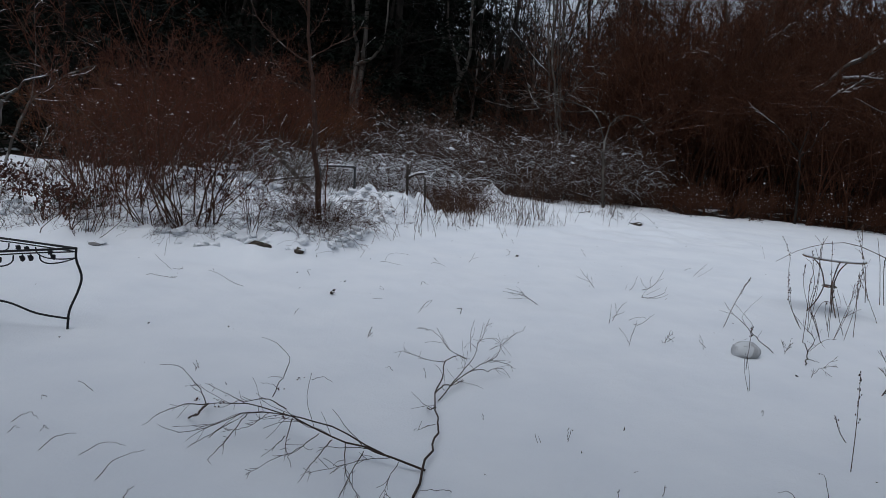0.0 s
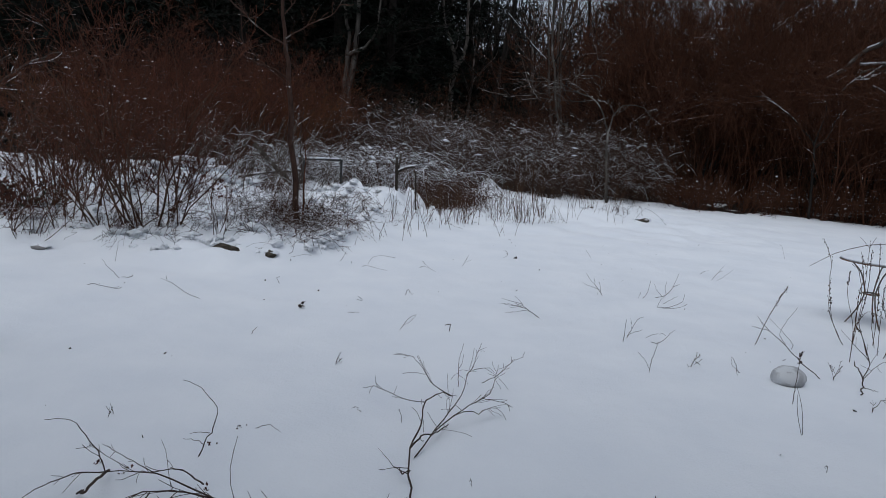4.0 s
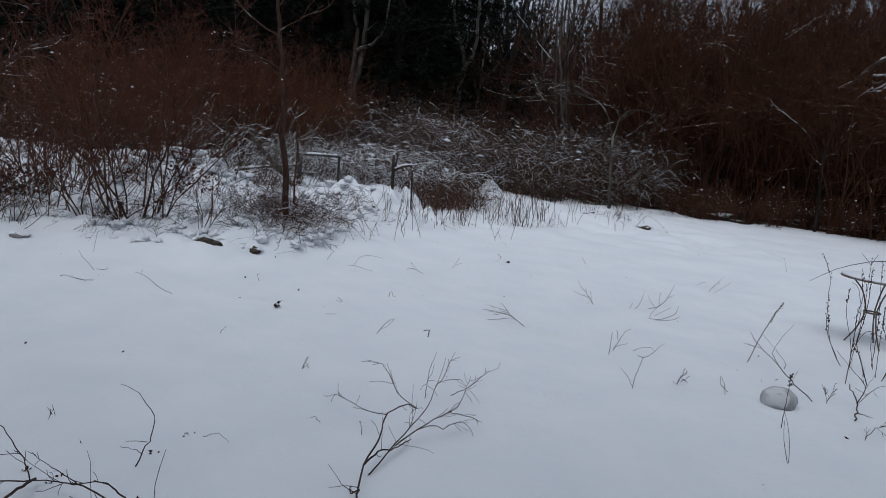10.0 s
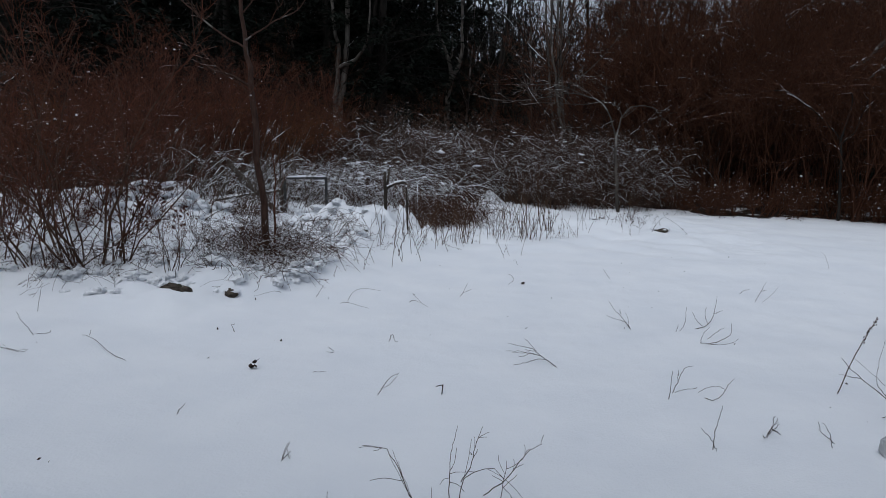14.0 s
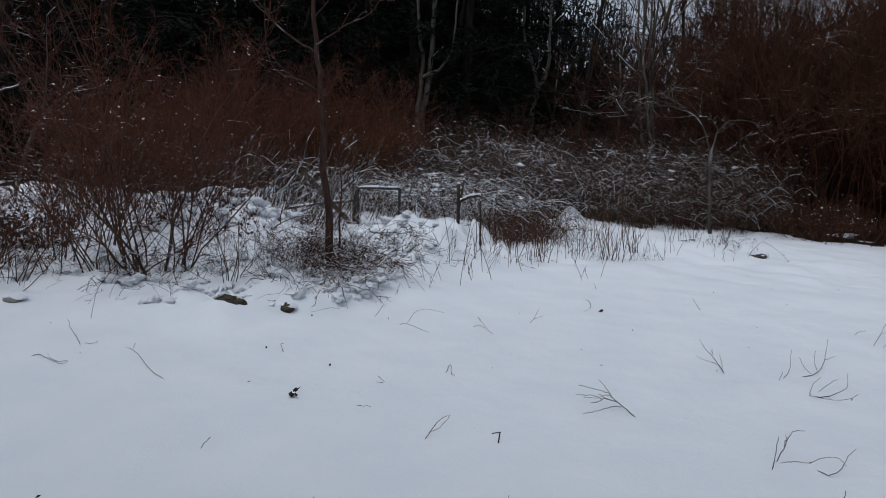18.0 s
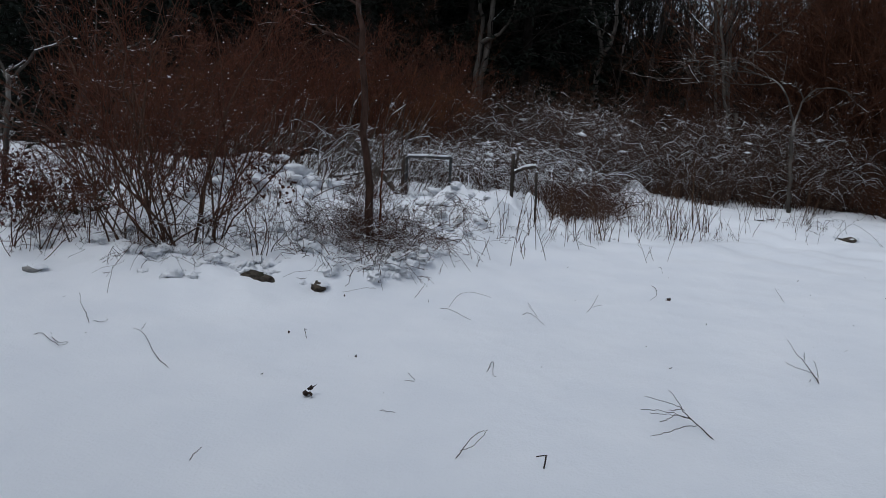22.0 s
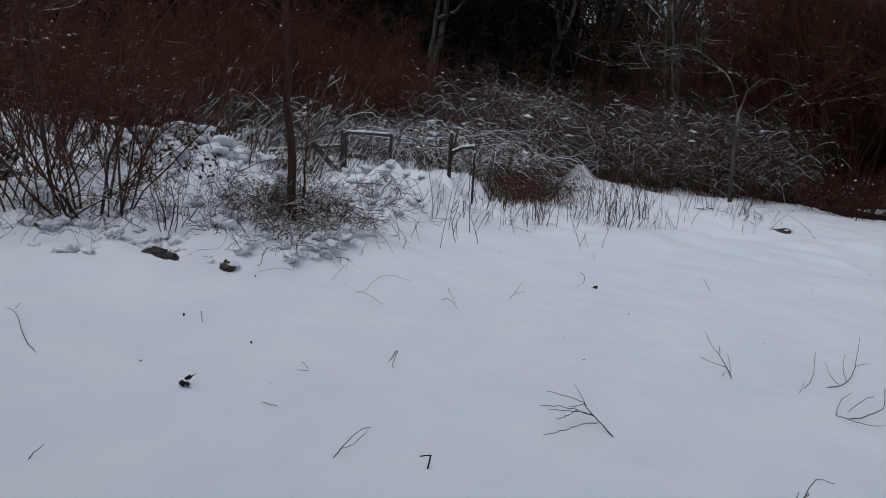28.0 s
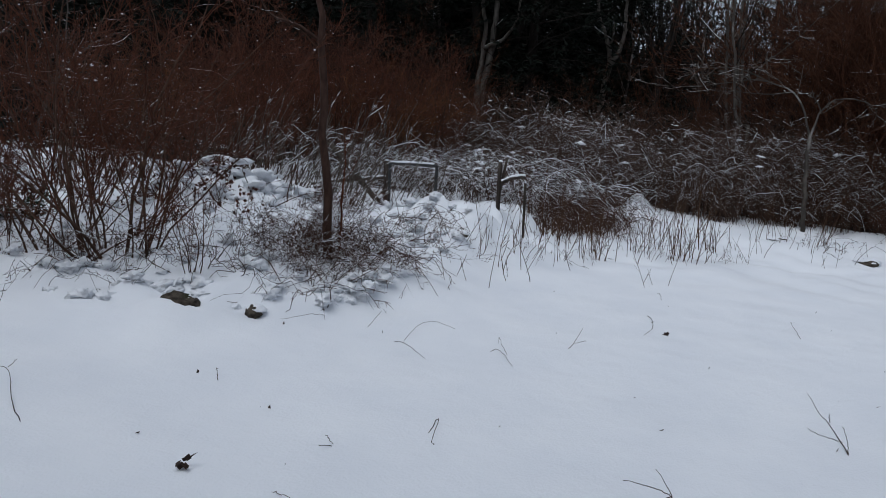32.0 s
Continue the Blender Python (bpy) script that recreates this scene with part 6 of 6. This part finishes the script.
stick(long, 0.005, 0.002, [(-0.26, 3.42, 0.06), (-0.21, 3.18, 0.05), (-0.15, 3.06, 0.04), (-0.10, 2.96, 0.02)], 4)
stick(long, 0.004, 0.0018, [(-0.53, 3.35, 0.10), (-0.57, 3.35, 0.05), (-0.63, 3.32, 0.00)], 2)
stick(long, 0.005, 0.002, [(-0.78, 3.55, 0.10), (-0.79, 3.32, 0.08), (-0.83, 3.19, 0.03)], 3)
stick(long, 0.004, 0.0018, [(-0.82, 3.45, 0.10), (-0.90, 3.39, 0.06), (-0.98, 3.33, 0.02)], 2)
stick(long, 0.004, 0.002, [(-0.15, 3.28, 0.10), (-0.18, 3.11, 0.06), (-0.20, 2.99, 0.02)], 2)
stick(long, 0.004, 0.0018, [(-0.02, 3.31, 0.07), (-0.13, 3.20, 0.10), (-0.24, 3.13, 0.09), (-0.36, 3.13, 0.05)], 4)
stick(long, 0.004, 0.0018, [(-0.39, 3.43, 0.09), (-0.45, 3.27, 0.08), (-0.55, 3.21, 0.05), (-0.63, 3.13, 0.02)], 4)
stick(long, 0.0035, 0.0016, [(0.01, 3.29, 0.06), (-0.01, 3.08, 0.07), (-0.01, 2.95, 0.04)], 3)
stick(long, 0.0035, 0.0016, [(-0.68, 3.58, 0.10), (-0.73, 3.41, 0.10), (-0.86, 3.42, 0.06)], 3)

stick(curved, 0.005, 0.0018, [(-0.80, 4.03, 0.00), (-0.77, 4.04, 0.08), (-0.73, 4.01, 0.15), (-0.69, 3.95, 0.26), (-0.73, 3.97, 0.30), (-0.80, 4.02, 0.33), (-0.88, 4.05, 0.34)], 0)
stick(curved, 0.003, 0.0015, [(-0.74, 4.00, 0.13), (-0.76, 3.96, 0.15), (-0.81, 3.96, 0.14)], 0)
stick(curved, 0.003, 0.0015, [(-0.78, 4.03, 0.06), (-0.80, 4.02, 0.08), (-0.87, 4.03, 0.08)], 0)

flower_stem([(3.45, 6.92, -0.04), (3.360, 6.92, 0.090), (3.280, 6.92, 0.250), (3.260, 6.92, 0.380), (3.240, 6.92, 0.540), (3.230, 6.92, 0.670), (3.140, 6.92, 0.850)], [(0.3, 0.38), (0.5, 0.66), (0.82, 1)], 0.003, 860)
flower_stem([(3.47, 6.99, -0.04), (3.360, 6.99, 0.150), (3.320, 6.99, 0.290), (3.310, 6.99, 0.360)], [(0.7, 1)], 0.0026, 861)
flower_stem([(3.46, 6.82, -0.04), (3.430, 6.82, 0.180), (3.350, 6.82, 0.410), (3.340, 6.82, 0.500), (3.340, 6.82, 0.610)], [(0.75, 1)], 0.0026, 862)
flower_stem([(3.23, 6.42, -0.04), (3.220, 6.42, 0.310), (3.210, 6.42, 0.490), (3.220, 6.42, 0.630), (3.180, 6.42, 0.790)], [(0.4, 0.6), (0.8, 1)], 0.003, 863)
flower_stem([(3.41, 6.46, -0.04), (3.310, 6.46, 0.180), (3.270, 6.46, 0.280), (3.290, 6.46, 0.500), (3.280, 6.46, 0.680), (3.270, 6.46, 0.840)], [(0.45, 0.6), (0.78, 1)], 0.0035, 864)
flower_stem([(3.50, 6.67, -0.04), (3.430, 6.67, 0.130), (3.360, 6.67, 0.240), (3.370, 6.67, 0.460), (3.320, 6.67, 0.640), (3.260, 6.67, 0.690)], [(0.2, 0.4)], 0.003, 865)
flower_stem([(3.72, 6.99, -0.04), (3.710, 6.99, 0.200), (3.690, 6.99, 0.400), (3.660, 6.99, 0.610), (3.630, 6.99, 0.840)], [(0.35, 0.7), (0.85, 1)], 0.003, 866)
flower_stem([(3.78, 6.80, -0.04), (3.670, 6.80, 0.250), (3.620, 6.80, 0.400), (3.620, 6.80, 0.550), (3.610, 6.80, 0.640)], [(0.5, 0.7)], 0.0028, 867)
flower_stem([(3.84, 6.75, -0.04), (3.820, 6.75, 0.270), (3.800, 6.75, 0.440), (3.800, 6.75, 0.580)], [(0.5, 1)], 0.0028, 868)
flower_stem([(4.47, 7.48, -0.04), (4.350, 7.48, 0.190), (4.250, 7.48, 0.360)], [(0.95, 1)], 0.003, 869)
flower_stem([(3.59, 6.69, -0.04), (3.570, 6.69, 0.170), (3.560, 6.69, 0.320), (3.560, 6.69, 0.430)], [(0.6, 0.9)], 0.0025, 870)
flower_stem([(3.69, 6.91, -0.04), (3.630, 6.91, 0.170), (3.630, 6.91, 0.270)], [(0.8, 1)], 0.0025, 871)
flower_stem([(3.74, 7.36, -0.04), (3.840, 7.36, 0.180), (4.010, 7.36, 0.130), (3.940, 7.36, 0.330)], [], 0.0025, 872)
flower_stem([(2.32, 5.33, -0.04), (2.320, 5.33, 0.150), (2.320, 5.33, 0.320)], [(0.8, 1)], 0.0026, 873)
flower_stem([(2.60, 6.64, -0.04), (2.690, 6.64, 0.250), (2.740, 6.64, 0.370), (2.790, 6.64, 0.480)], [(0.5, 1)], 0.0032, 874)
flower_stem([(5.05, 8.47, -0.04), (4.970, 8.47, 0.440), (4.890, 8.47, 0.770)], [], 0.0045, 875)
flower_stem([(5.09, 8.46, -0.04), (5.010, 8.46, 0.440), (5.040, 8.46, 0.660)], [(0.5, 0.7)], 0.0045, 876)
flower_stem([(5.77, 9.48, -0.04), (5.650, 9.48, 0.360), (5.670, 9.48, 0.690)], [], 0.003, 877)
flower_stem([(6.42, 10.90, -0.04), (6.490, 10.90, 0.300), (6.420, 10.90, 0.620)], [], 0.002, 878)
flower_stem([(5.30, 9.33, -0.04), (5.300, 9.33, 0.220), (5.340, 9.33, 0.420)], [], 0.002, 879)

forked = thing('small_bush', 'small dark forked bare bush at the foot of dead flower stems', 'shrub')
stick(forked, 0.009, 0.006, [(2.88, 5.62, 0.00), (2.92, 5.70, 0.08), (3.00, 5.96, 0.12)], 0)
stick(forked, 0.006, 0.002, [(2.92, 5.70, 0.08), (3.03, 5.84, 0.16), (2.95, 5.88, 0.24), (2.96, 6.12, 0.30)], 2)
stick(forked, 0.005, 0.002, [(2.89, 5.62, 0.05), (2.99, 5.63, 0.03)], 0)
stick(forked, 0.004, 0.002, [(2.92, 5.70, 0.08), (3.14, 5.90, 0.14), (3.26, 5.95, 0.15)], 2)

leaning = thing('fallen_branch', 'thin forked branch leaning beside the stone', 'branch', 'fallen branches')
stick(leaning, 0.007, 0.003, [(2.74, 5.87, -0.00), (2.65, 6.01, 0.08), (2.61, 6.16, 0.14), (2.55, 6.31, 0.20), (2.55, 6.53, 0.25)], 1)
stick(leaning, 0.004, 0.002, [(2.55, 6.31, 0.20), (2.42, 6.30, 0.22)], 0)
stick(leaning, 0.004, 0.002, [(2.59, 6.10, 0.15), (2.65, 6.34, 0.20), (3.06, 6.99, 0.26)], 0)
stick(leaning, 0.004, 0.0015, [(2.61, 6.05, 0.14), (2.67, 6.20, 0.16), (2.69, 6.65, 0.22)], 0)

# soft shadows in small snow pits, drawn as sunken dark leaf blades
for x, y in ((-1.05, 3.85), (-1.04, 3.90), (-1.18, 3.92), (-0.73, 4.37), (-0.66, 3.78), (-0.81, 4.17)):
    clump = thing('dead_leaf', 'small dark blades standing in for the shadow in a snow pit', 'dead leaf')
    leaf_cluster(clump, np.random.default_rng(int(x * 100) + 900), (x, y, gz(x, y) + 0.001), (0.016, 0.01, 0.003), 7, 0.016, DEAD_LEAF)

# dead leaf clumps and small dark lumps on the snow
for x, y, label, n, s in ((-1.03, 6.54, "dark curled leaf clump standing in a hole in the snow", 8, 0.04), (0.85, 9.55, "dark curled dead leaf lying on the snow", 4, 0.05), (-1.46, 5.17, "tiny dark leaf on the snow", 2, 0.02)):
    clump = thing("dead_leaf", label, "dead leaf")
    leaf_cluster(clump, np.random.default_rng(int(x * 100) + 500), (x, y, gz(x, y) + 0.025), (0.012, 0.008, 0.014), n, s, DARK_BARK)
snag = thing("twig", "short dark broken twig with a bent tip standing in snow", "twig", "twigs sticking out of the snow")
sz = gz(0.19, 6.32)
part("stem", rod([(0.185, 6.300, sz - 0.02), (0.19, 6.310, sz + 0.03), (0.19, 6.320, sz + 0.05)], 0.0035, 8, 6), DARK_BARK, snag)
part("tip", rod([(0.195, 6.320, sz + 0.051), (0.175, 6.315, sz + 0.049), (0.15, 6.310, sz + 0.042)], 0.0028, 8, 6), DARK_BARK, snag)
for x, y, h, seed in ((3.15, 5.1, 0.3, 903), (3.3, 5.25, 0.34, 904)):
    # small forked bushes beside the stone
    rng = np.random.default_rng(seed)
    ob = thing("small_bush", "small dark forked bare bush in the snow", "shrub", "small bushes beside the stone")
    lean_x = {903: 0.3, 904: 0.1}[seed]
    s = grow(rng, np.array([[x, y, gz(x, y) - 0.04]]), np.array([[lean_x, 0.1, 0.8]]), np.array([h * 1.2]), 9, 0.1, 0.0, 0.0045, 0.0016)
    part("stem", skin([s], 5), DARK_BARK, ob)
    s1 = fork(rng, s, 6, 0.15, 0.95, (25, 60), (0.3, 0.6), 6, 0.15, 0, 0.6, 0.0017)
    s2 = fork(rng, s1, 3, 0.3, 0.95, (25, 50), (0.3, 0.5), 4, 0.15, 0, 0.7, 0.0013)
    for i in range(6):
        t = part("twig", skin([one(s1, i)], 4), DARK_BARK, ob)
        part("side_shoot", skin([one(s2, i * 3, 3)], 3), DARK_BARK, t)

# specks of bark and leaf blown over the snow
speck_rng = np.random.default_rng(951)
specks_v, specks_q = [], []
for _ in range(90):
    x, y = speck_rng.uniform(-4, 5), speck_rng.uniform(2.8, 12.5)
    if float(bank(x, y)) > 0.3:
        continue
    c = np.array([x, y, gz(x, y) + 0.004])
    u, w = speck_rng.normal(0, 1, 3) * 0.007, speck_rng.normal(0, 1, 3) * 0.004
    i = len(specks_v)
    specks_v += [c - u, c + w, c + u + np.array([0, 0, 0.006]), c - w]
    specks_q.append((i, i + 1, i + 2, i + 3))
specks = new("debris", mesh_from("debris", specks_v, specks_q, False))
specks.data.materials.append(DARK_BARK)
tagged(specks, "tiny dark specks of bark and leaf on snow", "debris", kind="stuff")
